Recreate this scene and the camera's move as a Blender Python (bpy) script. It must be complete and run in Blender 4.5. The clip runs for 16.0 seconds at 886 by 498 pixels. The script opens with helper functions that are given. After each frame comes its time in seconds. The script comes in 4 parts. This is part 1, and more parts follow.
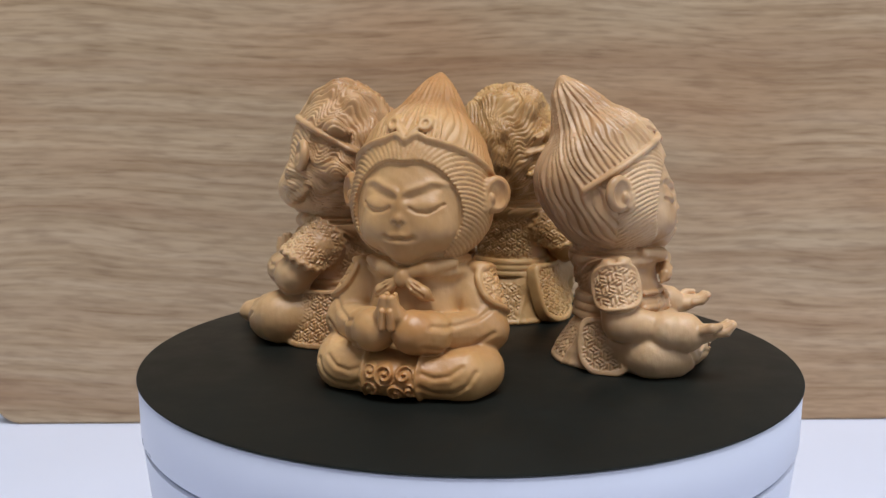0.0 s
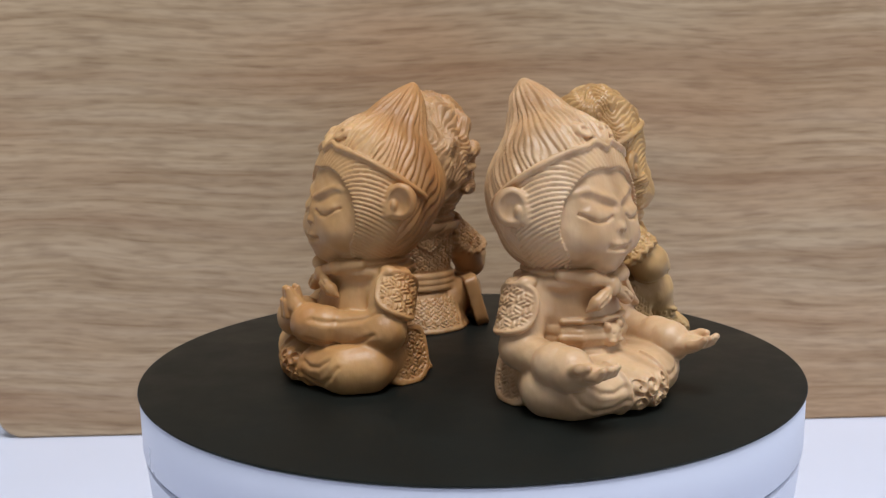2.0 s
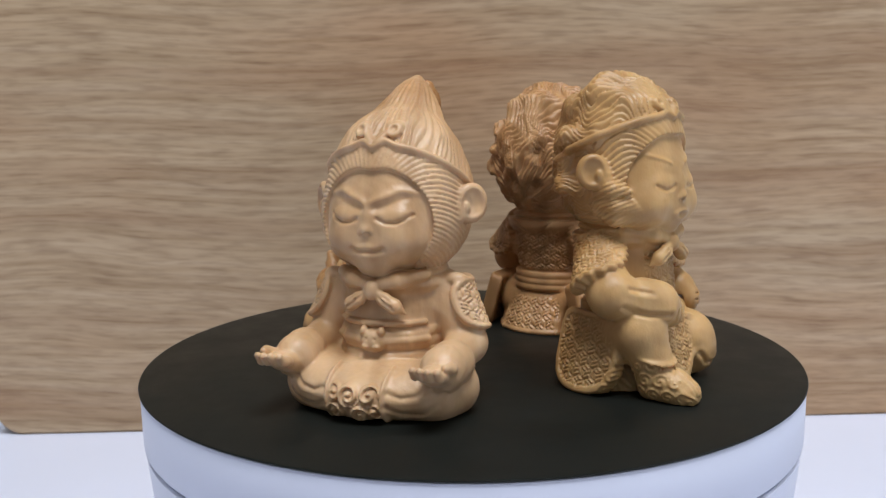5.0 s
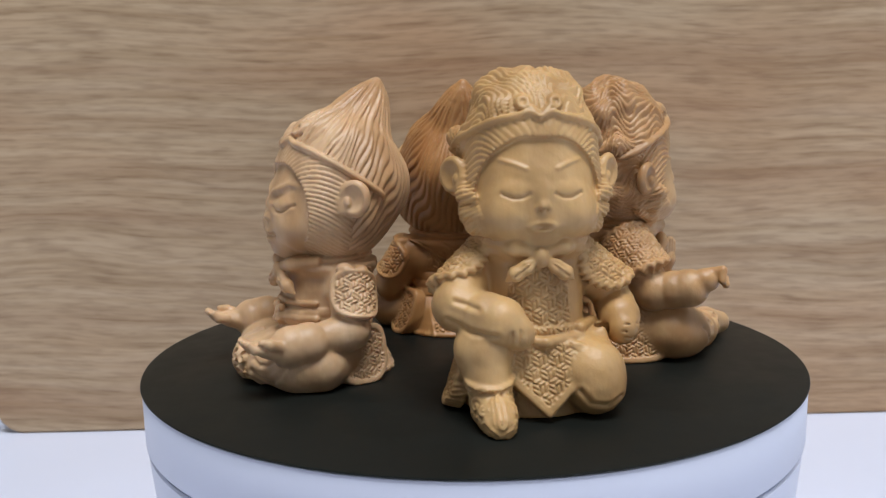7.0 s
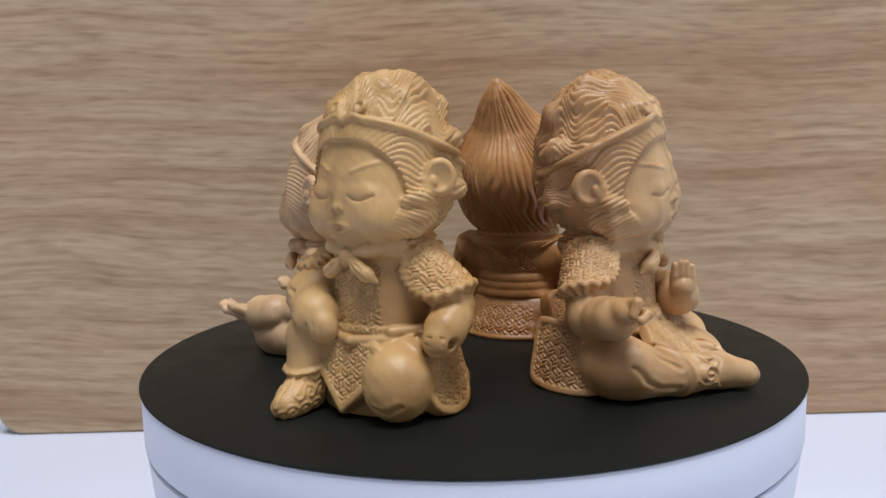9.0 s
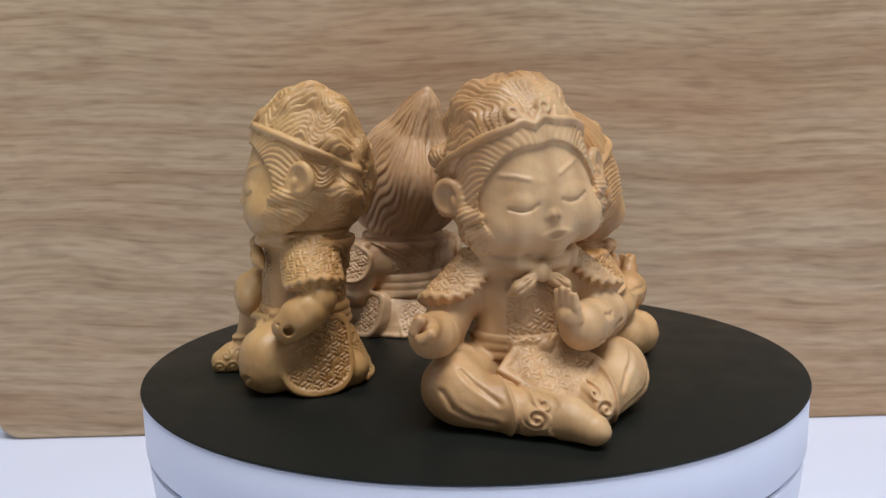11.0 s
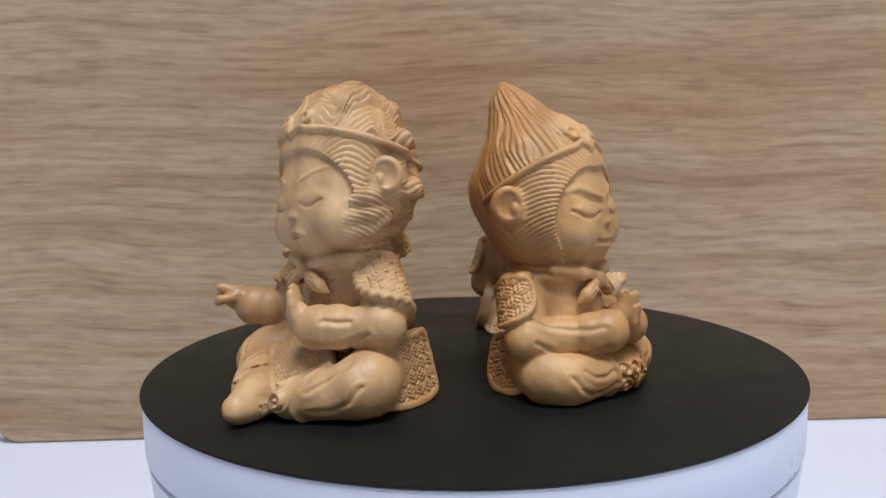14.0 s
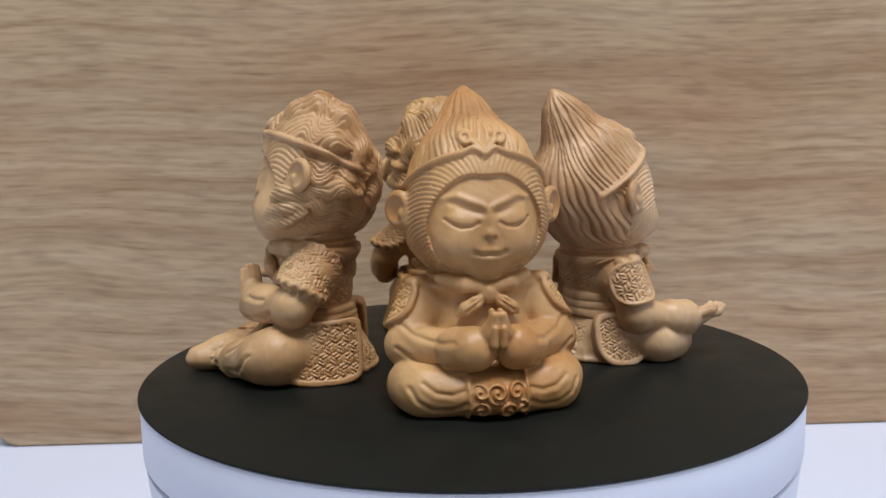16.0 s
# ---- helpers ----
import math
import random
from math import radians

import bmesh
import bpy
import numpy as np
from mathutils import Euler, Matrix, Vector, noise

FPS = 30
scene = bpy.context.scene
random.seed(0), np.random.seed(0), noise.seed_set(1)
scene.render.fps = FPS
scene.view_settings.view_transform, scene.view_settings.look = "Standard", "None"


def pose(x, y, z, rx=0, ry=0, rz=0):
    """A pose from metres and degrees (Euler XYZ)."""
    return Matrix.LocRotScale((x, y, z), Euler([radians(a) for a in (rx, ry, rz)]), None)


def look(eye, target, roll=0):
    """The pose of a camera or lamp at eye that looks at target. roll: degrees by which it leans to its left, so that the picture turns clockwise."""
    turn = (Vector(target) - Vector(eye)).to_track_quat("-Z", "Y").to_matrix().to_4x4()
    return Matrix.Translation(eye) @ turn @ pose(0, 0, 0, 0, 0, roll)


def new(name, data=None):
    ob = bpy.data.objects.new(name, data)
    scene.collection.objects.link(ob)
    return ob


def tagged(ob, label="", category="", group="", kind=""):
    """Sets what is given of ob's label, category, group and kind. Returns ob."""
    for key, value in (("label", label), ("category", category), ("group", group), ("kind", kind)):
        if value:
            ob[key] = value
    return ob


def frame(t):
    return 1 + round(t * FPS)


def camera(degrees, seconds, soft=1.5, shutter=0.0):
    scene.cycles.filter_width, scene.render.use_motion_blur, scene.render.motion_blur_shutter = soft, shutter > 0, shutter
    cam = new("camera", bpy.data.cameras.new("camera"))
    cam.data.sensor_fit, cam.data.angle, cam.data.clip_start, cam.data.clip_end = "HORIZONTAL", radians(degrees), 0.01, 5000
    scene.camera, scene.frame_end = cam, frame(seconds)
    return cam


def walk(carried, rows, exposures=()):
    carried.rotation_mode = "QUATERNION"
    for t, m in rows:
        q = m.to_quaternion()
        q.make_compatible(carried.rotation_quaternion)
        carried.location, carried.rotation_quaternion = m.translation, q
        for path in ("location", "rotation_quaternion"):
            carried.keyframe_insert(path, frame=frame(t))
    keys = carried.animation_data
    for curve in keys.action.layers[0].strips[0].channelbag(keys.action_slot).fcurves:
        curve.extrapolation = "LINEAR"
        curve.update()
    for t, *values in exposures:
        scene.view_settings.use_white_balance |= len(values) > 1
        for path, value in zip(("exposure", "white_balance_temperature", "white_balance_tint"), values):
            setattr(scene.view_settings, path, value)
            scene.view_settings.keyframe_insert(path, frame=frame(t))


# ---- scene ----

# ================= camera =================
cam = camera(55.06, 16.0, soft=1.3, shutter=0.4)
PATH = [
    (0, pose(0.00039, -0.19384, 0.10807, 81.568, -0.076, 1.805)),
    (0.5, pose(0.00064, -0.19406, 0.10887, 81.619, 0.334, 1.768)),
    (1, pose(0.00082, -0.19362, 0.10925, 81.816, 0.926, 1.700)),
    (1.5, pose(0.00076, -0.19335, 0.10904, 81.798, 0.973, 1.710)),
    (2, pose(0.00065, -0.19334, 0.10899, 81.778, 0.982, 1.693)),
    (2.5, pose(0.00067, -0.19334, 0.10897, 81.743, 0.996, 1.698)),
    (3, pose(0.00074, -0.19338, 0.10895, 81.701, 0.994, 1.709)),
    (3.5, pose(0.00088, -0.19338, 0.10891, 81.673, 0.991, 1.733)),
    (4, pose(0.00090, -0.19338, 0.10883, 81.658, 0.982, 1.736)),
    (6.5, pose(-0.00055, -0.19334, 0.10853, 81.539, 0.945, 1.534)),
    (7, pose(-0.00031, -0.19341, 0.10854, 81.537, 0.953, 1.569)),
    (7.5, pose(-0.00010, -0.19339, 0.10849, 81.548, 0.990, 1.610)),
    (8, pose(0.00028, -0.19342, 0.10843, 81.575, 1.041, 1.678)),
    (8.5, pose(0.00055, -0.19341, 0.10836, 81.604, 1.089, 1.729)),
    (9, pose(0.00082, -0.19345, 0.10837, 81.627, 1.119, 1.779)),
    (11.5, pose(-0.00092, -0.19322, 0.10862, 81.872, 1.084, 1.420)),
    (12, pose(-0.00098, -0.19326, 0.10870, 81.879, 1.090, 1.400)),
    (12.5, pose(-0.00101, -0.19328, 0.10876, 81.905, 1.096, 1.382)),
    (13, pose(-0.00112, -0.19336, 0.10887, 81.932, 1.106, 1.342)),
    (13.5, pose(-0.00102, -0.19339, 0.10892, 81.959, 1.116, 1.334)),
    (14, pose(-0.00086, -0.19342, 0.10892, 81.992, 1.123, 1.334)),
    (14.5, pose(-0.00057, -0.19339, 0.10886, 82.047, 1.120, 1.360)),
    (15, pose(-0.00043, -0.19342, 0.10877, 82.139, 1.113, 1.371)),
    (15.5, pose(-0.00036, -0.19345, 0.10873, 82.215, 1.107, 1.378)),
    (16, pose(-0.00034, -0.19352, 0.10867, 82.287, 1.109, 1.380)),
]
walk(cam, PATH)
cam.data.dof.use_dof = True
cam.data.dof.focus_distance = 0.160
cam.data.dof.aperture_fstop = 40.0

TOP = 0.056          # height of the turntable's mat over the table
SPIN = -20.775       # degrees a second
START = -3.75         # degrees at the start


# ================= light =================
world = bpy.data.worlds.new("room_world")
scene.world = world
world.use_nodes = True
world.node_tree.nodes["Background"].inputs[0].default_value = (0.75, 0.85, 1.0, 1)
world.node_tree.nodes["Background"].inputs[1].default_value = 0.05


def area_lamp(name, eye, target, sx, sy, watts, colour):
    data = bpy.data.lights.new(name, "AREA")
    data.shape, data.size, data.size_y, data.energy, data.color = "RECTANGLE", sx, sy, watts, colour
    ob = new(name, data)
    ob.matrix_world = look(eye, target)
    return tagged(ob, kind="structure")


# a ceiling panel over the table, and side light added as an unseen window
area_lamp("ceiling_lamp", (0.12, -0.42, 1.60), (0.0, 0.0, 0.0), 0.85, 0.6, 39, (0.93, 0.96, 1.0))
area_lamp("side_light", (1.47, -0.55, 0.75), (0.0, 0.0, 0.05), 0.9, 0.9, 5.5, (0.88, 0.93, 1.0))
scene.view_settings.exposure = -0.14


# ================= materials =================
def material(name, rough=0.5, metal=0.0):
    m = bpy.data.materials.new(name)
    m.use_nodes = True
    nt = m.node_tree
    b = nt.nodes["Principled BSDF"]
    b.inputs["Roughness"].default_value, b.inputs["Metallic"].default_value = rough, metal
    return m, nt, b


def node(nt, kind, **values):
    n = nt.nodes.new(kind)
    for key, v in values.items():
        n.inputs[key.replace("_", " ")].default_value = v
    return n


def ramp(nt, fac, stops):
    n = nt.nodes.new("ShaderNodeValToRGB")
    e = n.color_ramp.elements
    while len(e) < len(stops):
        e.new(0.5)
    for el, (p, c) in zip(e, stops):
        el.position, el.color = p, (*c, 1)
    nt.links.new(fac, n.inputs[0])
    return n.outputs[0]


def mix(nt, kind, fac, a, b):
    n = nt.nodes.new("ShaderNodeMix")
    n.data_type, n.blend_type = "RGBA", kind
    for sock, v in ((n.inputs[0], fac), (n.inputs[6], a), (n.inputs[7], b)):
        if isinstance(v, bpy.types.NodeSocket):
            nt.links.new(v, sock)
        elif isinstance(v, tuple):
            sock.default_value = (*v, 1)
        else:
            sock.default_value = v
    return n.outputs[2]


def mapped(nt, scale, rot=(0, 0, 0), loc=(0, 0, 0)):
    tc = nt.nodes.new("ShaderNodeTexCoord")
    mp = nt.nodes.new("ShaderNodeMapping")
    mp.inputs["Scale"].default_value, mp.inputs["Rotation"].default_value, mp.inputs["Location"].default_value = scale, rot, loc
    nt.links.new(tc.outputs["Object"], mp.inputs[0])
    return mp.outputs[0]


def noise_tex(nt, vec, scale, detail=3.0, rough=0.5, distortion=0.0):
    n = node(nt, "ShaderNodeTexNoise", Scale=scale, Detail=detail, Roughness=rough, Distortion=distortion)
    nt.links.new(vec, n.inputs["Vector"])
    return n.outputs[0]


def bump(nt, b, height, strength, distance):
    n = node(nt, "ShaderNodeBump", Strength=strength, Distance=distance)
    nt.links.new(height, n.inputs["Height"])
    nt.links.new(n.outputs[0], b.inputs["Normal"])


def boxwood(name, pale, mid, dark, seed, back_shade=0.0):
    """Oiled carved boxwood: soft tone patches, faint rings and fine fibre."""
    m, nt, b = material(name, 0.42)
    broad = noise_tex(nt, mapped(nt, (1, 1, 0.45), loc=(seed, seed * 2, 0)), 38, 3, 0.55, 0.4)
    base = ramp(nt, broad, [(0.28, dark), (0.5, mid), (0.72, pale)])
    if back_shade:
        # the dimmer light on the figures' backs, painted as a darker, redder tone
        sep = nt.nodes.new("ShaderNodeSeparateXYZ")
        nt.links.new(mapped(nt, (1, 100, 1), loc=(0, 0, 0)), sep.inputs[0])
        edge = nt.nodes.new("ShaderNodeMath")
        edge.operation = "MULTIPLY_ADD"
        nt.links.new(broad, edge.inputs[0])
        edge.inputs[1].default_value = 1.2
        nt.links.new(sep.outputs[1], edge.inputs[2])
        base = mix(nt, "MULTIPLY", back_shade, base, ramp(nt, edge.outputs[0], [(0.55, (1, 1, 1)), (1.0, (0.78, 0.62, 0.45))]))
    w = node(nt, "ShaderNodeTexWave", Scale=46.0, Distortion=3.2, Detail=2.0)
    w.inputs["Detail Scale"].default_value = 0.7
    nt.links.new(mapped(nt, (1, 0.55, 0.22), rot=(0.1, 0.2, seed)), w.inputs["Vector"])
    rings = ramp(nt, w.outputs["Color"], [(0.0, (0.80, 0.75, 0.68)), (0.5, (1, 1, 1)), (1.0, (1.06, 1.04, 1.0))])
    col = mix(nt, "MULTIPLY", 0.75, base, rings)
    fibre = noise_tex(nt, mapped(nt, (1, 1, 0.12)), 900, 2, 0.6)
    col = mix(nt, "MULTIPLY", 0.35, col, ramp(nt, fibre, [(0.3, (0.84, 0.8, 0.74)), (0.7, (1.05, 1.05, 1.05))]))
    nt.links.new(col, b.inputs["Base Color"])
    nt.links.new(ramp(nt, broad, [(0.3, (0.40, 0.40, 0.40)), (0.7, (0.53, 0.53, 0.53))]), b.inputs["Roughness"])
    b.inputs["Subsurface Weight"].default_value = 0.12
    b.inputs["Subsurface Radius"].default_value = (0.0022, 0.0011, 0.0004)
    b.inputs["Subsurface Scale"].default_value = 1.0
    bump(nt, b, noise_tex(nt, mapped(nt, (1, 1, 0.6)), 620, 3, 0.6), 0.28, 0.0004)
    return m


def laminate_mat():
    """Oak-look laminate: long wavering bands of grain along the board, made up of short dashes."""
    m, nt, b = material("oak_laminate", 0.5)
    vec = mapped(nt, (0.034, 1, 1.0), loc=(0.35, 0, 0.13))
    warp = noise_tex(nt, mapped(nt, (0.7, 1, 1.1), loc=(0.2, 0, 0.5)), 8, 2, 0.5)
    sh = nt.nodes.new("ShaderNodeVectorMath")
    sh.operation = "MULTIPLY_ADD"
    nt.links.new(warp, sh.inputs[0])
    sh.inputs[1].default_value = (0.0, 0.0, 0.022)
    nt.links.new(vec, sh.inputs[2])
    v2 = sh.outputs[0]
    bands = noise_tex(nt, v2, 360, 3, 0.6)
    wide = noise_tex(nt, v2, 80, 2, 0.5)

    def stretched(k, scale):
        n = nt.nodes.new("ShaderNodeVectorMath")
        n.operation = "MULTIPLY"
        nt.links.new(v2, n.inputs[0])
        n.inputs[1].default_value = (k, 1, 1)
        return noise_tex(nt, n.outputs[0], scale, 2, 0.6)
    dashes, fine = stretched(3.6, 420), stretched(2.2, 1100)
    base = ramp(nt, bands, [(0.32, (0.352, 0.238, 0.136)), (0.45, (0.434, 0.310, 0.190)), (0.58, (0.470, 0.344, 0.220)), (0.75, (0.494, 0.370, 0.246))])
    base = mix(nt, "MULTIPLY", 0.55, base, ramp(nt, wide, [(0.34, (0.72, 0.60, 0.52)), (0.47, (0.98, 0.96, 0.95)), (0.7, (1.08, 1.08, 1.08))]))
    base = mix(nt, "MULTIPLY", 0.55, base, ramp(nt, dashes, [(0.34, (0.66, 0.60, 0.56)), (0.50, (1, 1, 1)), (0.7, (1.06, 1.06, 1.06))]))
    base = mix(nt, "MULTIPLY", 0.45, base, ramp(nt, fine, [(0.36, (0.66, 0.61, 0.57)), (0.50, (1, 1, 1)), (0.7, (1.08, 1.08, 1.08))]))
    blot = noise_tex(nt, mapped(nt, (0.5, 1, 1.6), loc=(0.9, 0, 0.4)), 11, 2, 0.5)
    base = mix(nt, "MULTIPLY", 0.7, base, ramp(nt, blot, [(0.32, (0.94, 0.76, 0.64)), (0.52, (1, 1, 1))]))
    nt.links.new(base, b.inputs["Base Color"])
    bump(nt, b, fine, 0.12, 0.0003)
    return m


def mottled(name, colour, rough, amount, scale, bumpy=0.0):
    m, nt, b = material(name, rough)
    n1 = noise_tex(nt, mapped(nt, (1, 1, 1)), scale, 4, 0.6)
    lo, hi = tuple(c * (1 - amount) for c in colour), tuple(min(1, c * (1 + amount)) for c in colour)
    nt.links.new(ramp(nt, n1, [(0.3, lo), (0.7, hi)]), b.inputs["Base Color"])
    r = ramp(nt, n1, [(0.3, (rough * 0.85,) * 3), (0.7, (min(1, rough * 1.15),) * 3)])
    nt.links.new(r, b.inputs["Roughness"])
    if bumpy:
        bump(nt, b, noise_tex(nt, mapped(nt, (1, 1, 1)), scale * 40, 3, 0.6), bumpy, 0.0002)
    return m


# last number: strength of the shade painted on the back
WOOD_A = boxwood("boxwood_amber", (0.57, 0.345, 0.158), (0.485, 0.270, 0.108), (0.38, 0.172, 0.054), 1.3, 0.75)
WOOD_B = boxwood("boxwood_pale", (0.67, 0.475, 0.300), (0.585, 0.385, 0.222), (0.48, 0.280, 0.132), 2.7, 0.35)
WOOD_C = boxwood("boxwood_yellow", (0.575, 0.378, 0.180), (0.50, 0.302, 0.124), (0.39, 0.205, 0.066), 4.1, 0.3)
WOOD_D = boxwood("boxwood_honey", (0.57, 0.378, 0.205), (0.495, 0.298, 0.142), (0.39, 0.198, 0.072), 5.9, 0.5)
LAMINATE = laminate_mat()
MAT_BLACK = mottled("black_rubber_mat", (0.0076, 0.0088, 0.0074), 0.46, 0.14, 60, 0.08)
MAT_BLACK.node_tree.nodes["Principled BSDF"].inputs["Specular IOR Level"].default_value = 0.15
PLASTIC = mottled("white_plastic", (0.65, 0.68, 0.80), 0.32, 0.015, 30)
TABLETOP = mottled("white_tabletop", (0.635, 0.665, 0.79), 0.4, 0.02, 14)
PAINT = mottled("white_paint", (0.50, 0.50, 0.50), 0.7, 0.03, 6)
FLOORING = mottled("grey_floor", (0.3, 0.29, 0.28), 0.6, 0.1, 8)


# ================= mesh helpers =================
def finish(bm, name, mat, smooth_angle=None):
    bmesh.ops.recalc_face_normals(bm, faces=bm.faces[:])
    me = bpy.data.meshes.new(name)
    bm.to_mesh(me)
    bm.free()
    me.materials.append(mat)
    if smooth_angle:
        me.shade_smooth()
        me.set_sharp_from_angle(angle=radians(smooth_angle))
    return me


def part(name, bm, mat, parent=None, label="", smooth_angle=35):
    ob = new(name, finish(bm, name, mat, smooth_angle))
    ob.parent = parent
    return tagged(ob, label=label)


def block(lo, hi, bevel=0.0):
    bm = bmesh.new()
    bmesh.ops.create_cube(bm, size=1)
    for v in bm.verts:
        v.co = Vector([lo[i] + (v.co[i] + 0.5) * (hi[i] - lo[i]) for i in range(3)])
    if bevel:
        bmesh.ops.bevel(bm, geom=bm.edges[:], offset=bevel, segments=3, affect="EDGES")
    return bm


def lathe(profile, steps=160):
    """A closed solid of revolution about z; profile of (radius, z) from axis to axis."""
    bm = bmesh.new()
    rings = []
    for r, z in profile:
        if r < 1e-6:
            rings.append([bm.verts.new((0, 0, z))])
        else:
            rings.append([bm.verts.new((r * math.cos(2 * math.pi * i / steps), r * math.sin(2 * math.pi * i / steps), z)) for i in range(steps)])
    for a, b in zip(rings, rings[1:]):
        for i in range(steps):
            j = (i + 1) % steps
            if len(a) == 1:
                bm.faces.new((a[0], b[j], b[i]))
            elif len(b) == 1:
                bm.faces.new((a[i], a[j], b[0]))
            else:
                bm.faces.new((a[i], a[j], b[j], b[i]))
    return bm


# ================= the room =================
def room():
    x0, x1, y0, y1, z0, z1 = -1.5, 1.5, -1.6, 0.75, -0.75, 1.65
    w = 0.1
    for name, lo, hi, mat in (
            ("floor", (x0, y0, z0 - w), (x1, y1, z0), FLOORING),
            ("ceiling", (x0 - w, y0 - w, z1), (x1 + w, y1 + w, z1 + w), PAINT),
            ("wall_north", (x0 - w, y1, z0 - w), (x1 + w, y1 + w, z1), PAINT),
            ("wall_south", (x0 - w, y0 - w, z0 - w), (x1 + w, y0, z1), PAINT),
            ("wall_west", (x0 - w, y0, z0 - w), (x0, y1, z1), PAINT)):
        tagged(part(name, block(lo, hi), mat, smooth_angle=None), kind="structure")
    # the east wall, unseen, with a window opening added for the side light
    bm = bmesh.new()
    for lo, hi in (((x1, y0, z0 - w), (x1 + w, y1, 0.2)), ((x1, y0, 1.3), (x1 + w, y1, z1)),
                   ((x1, y0, 0.2), (x1 + w, -1.15, 1.3)), ((x1, 0.05, 0.2), (x1 + w, y1, 1.3))):
        b2 = block(lo, hi)
        me = bpy.data.meshes.new("tmp")
        b2.to_mesh(me)
        b2.free()
        bm.from_mesh(me)
        bpy.data.meshes.remove(me)
    tagged(part("wall_east", bm, PAINT, smooth_angle=None), kind="structure")
    table = tagged(new("table"), "white smooth laminate table under the turntable", "table")
    part("tabletop", block((-0.75, -0.55, -0.03), (0.75, 0.55, 0), 0.003), TABLETOP, table, "white laminate tabletop")
    for x in (-0.7, 0.7):
        for y in (-0.5, 0.5):
            part("leg", block((x - 0.025, y - 0.025, -0.75), (x + 0.025, y + 0.025, -0.03), 0.003), PAINT, table)


def backdrop_board():
    """A rounded oak-look panel stood on the table behind the turntable."""
    hw0, hw1, hgt, th, r = -0.1712, 0.1625, 0.30, 0.012, 0.010
    bm = bmesh.new()
    pts = []
    for cx, cz, a0 in ((hw1 - r, r, -90), (hw1 - r, hgt - r, 0), (hw0 + r, hgt - r, 90), (hw0 + r, r, 180)):
        for k in range(9):
            a = radians(a0 + k * 90 / 8)
            pts.append((cx + r * math.cos(a), cz + r * math.sin(a)))
    front = bm.faces.new([bm.verts.new((x, 0, z)) for x, z in pts])
    ext = bmesh.ops.extrude_face_region(bm, geom=[front])
    for v in ext["geom"]:
        if isinstance(v, bmesh.types.BMVert):
            v.co.y += th
    edges = [e for e in bm.edges if abs(e.verts[0].co.y) < 1e-6 and abs(e.verts[1].co.y) < 1e-6]
    bmesh.ops.bevel(bm, geom=edges, offset=0.0008, segments=2, affect="EDGES")
    ob = part("backdrop_board", bm, LAMINATE, smooth_angle=40)
    tagged(ob, "oak-look wooden board standing upright on the white table", "board")
    ob.matrix_world = pose(0, 0.1043, 0.0, 0, 0, 2.97)
    return ob


def turntable():
    tt = tagged(new("turntable"), "white round electric turntable with a black mat, turning", "turntable")
    z = TOP
    part("base", lathe([(0, 0.001), (0.066, 0.001), (0.0685, 0.003), (0.0722, z - 0.0150), (0.0724, z - 0.0134), (0.0720, z - 0.0130), (0.067, z - 0.0128), (0.067, z - 0.0110), (0, z - 0.0110)]), PLASTIC, tt, "white plastic base tapering down")
    platter = part("platter", lathe([(0, -0.0108), (0.066, -0.0108), (0.0720, -0.0121), (0.0725, -0.0121), (0.0727, -0.0118), (0.0728, -0.0014), (0.0726, -0.0008), (0.0720, -0.0006), (0, -0.0006)]), PLASTIC, tt, "white plastic turning platter")
    platter.location = (0, 0, z)
    part("mat", lathe([(0, -0.0005), (0.0729, -0.0005), (0.0731, -0.0003), (0.0730, -0.0001), (0.0727, 0.0), (0, 0.0)]), MAT_BLACK, platter, "thin matt black round mat")
    return platter


room()
backdrop_board()
PLATTER = turntable()


# ================= carved figures =================
def smooth(a, b, x):
    t = np.clip((x - a) / (b - a), 0, 1)
    return t * t * (3 - 2 * t)


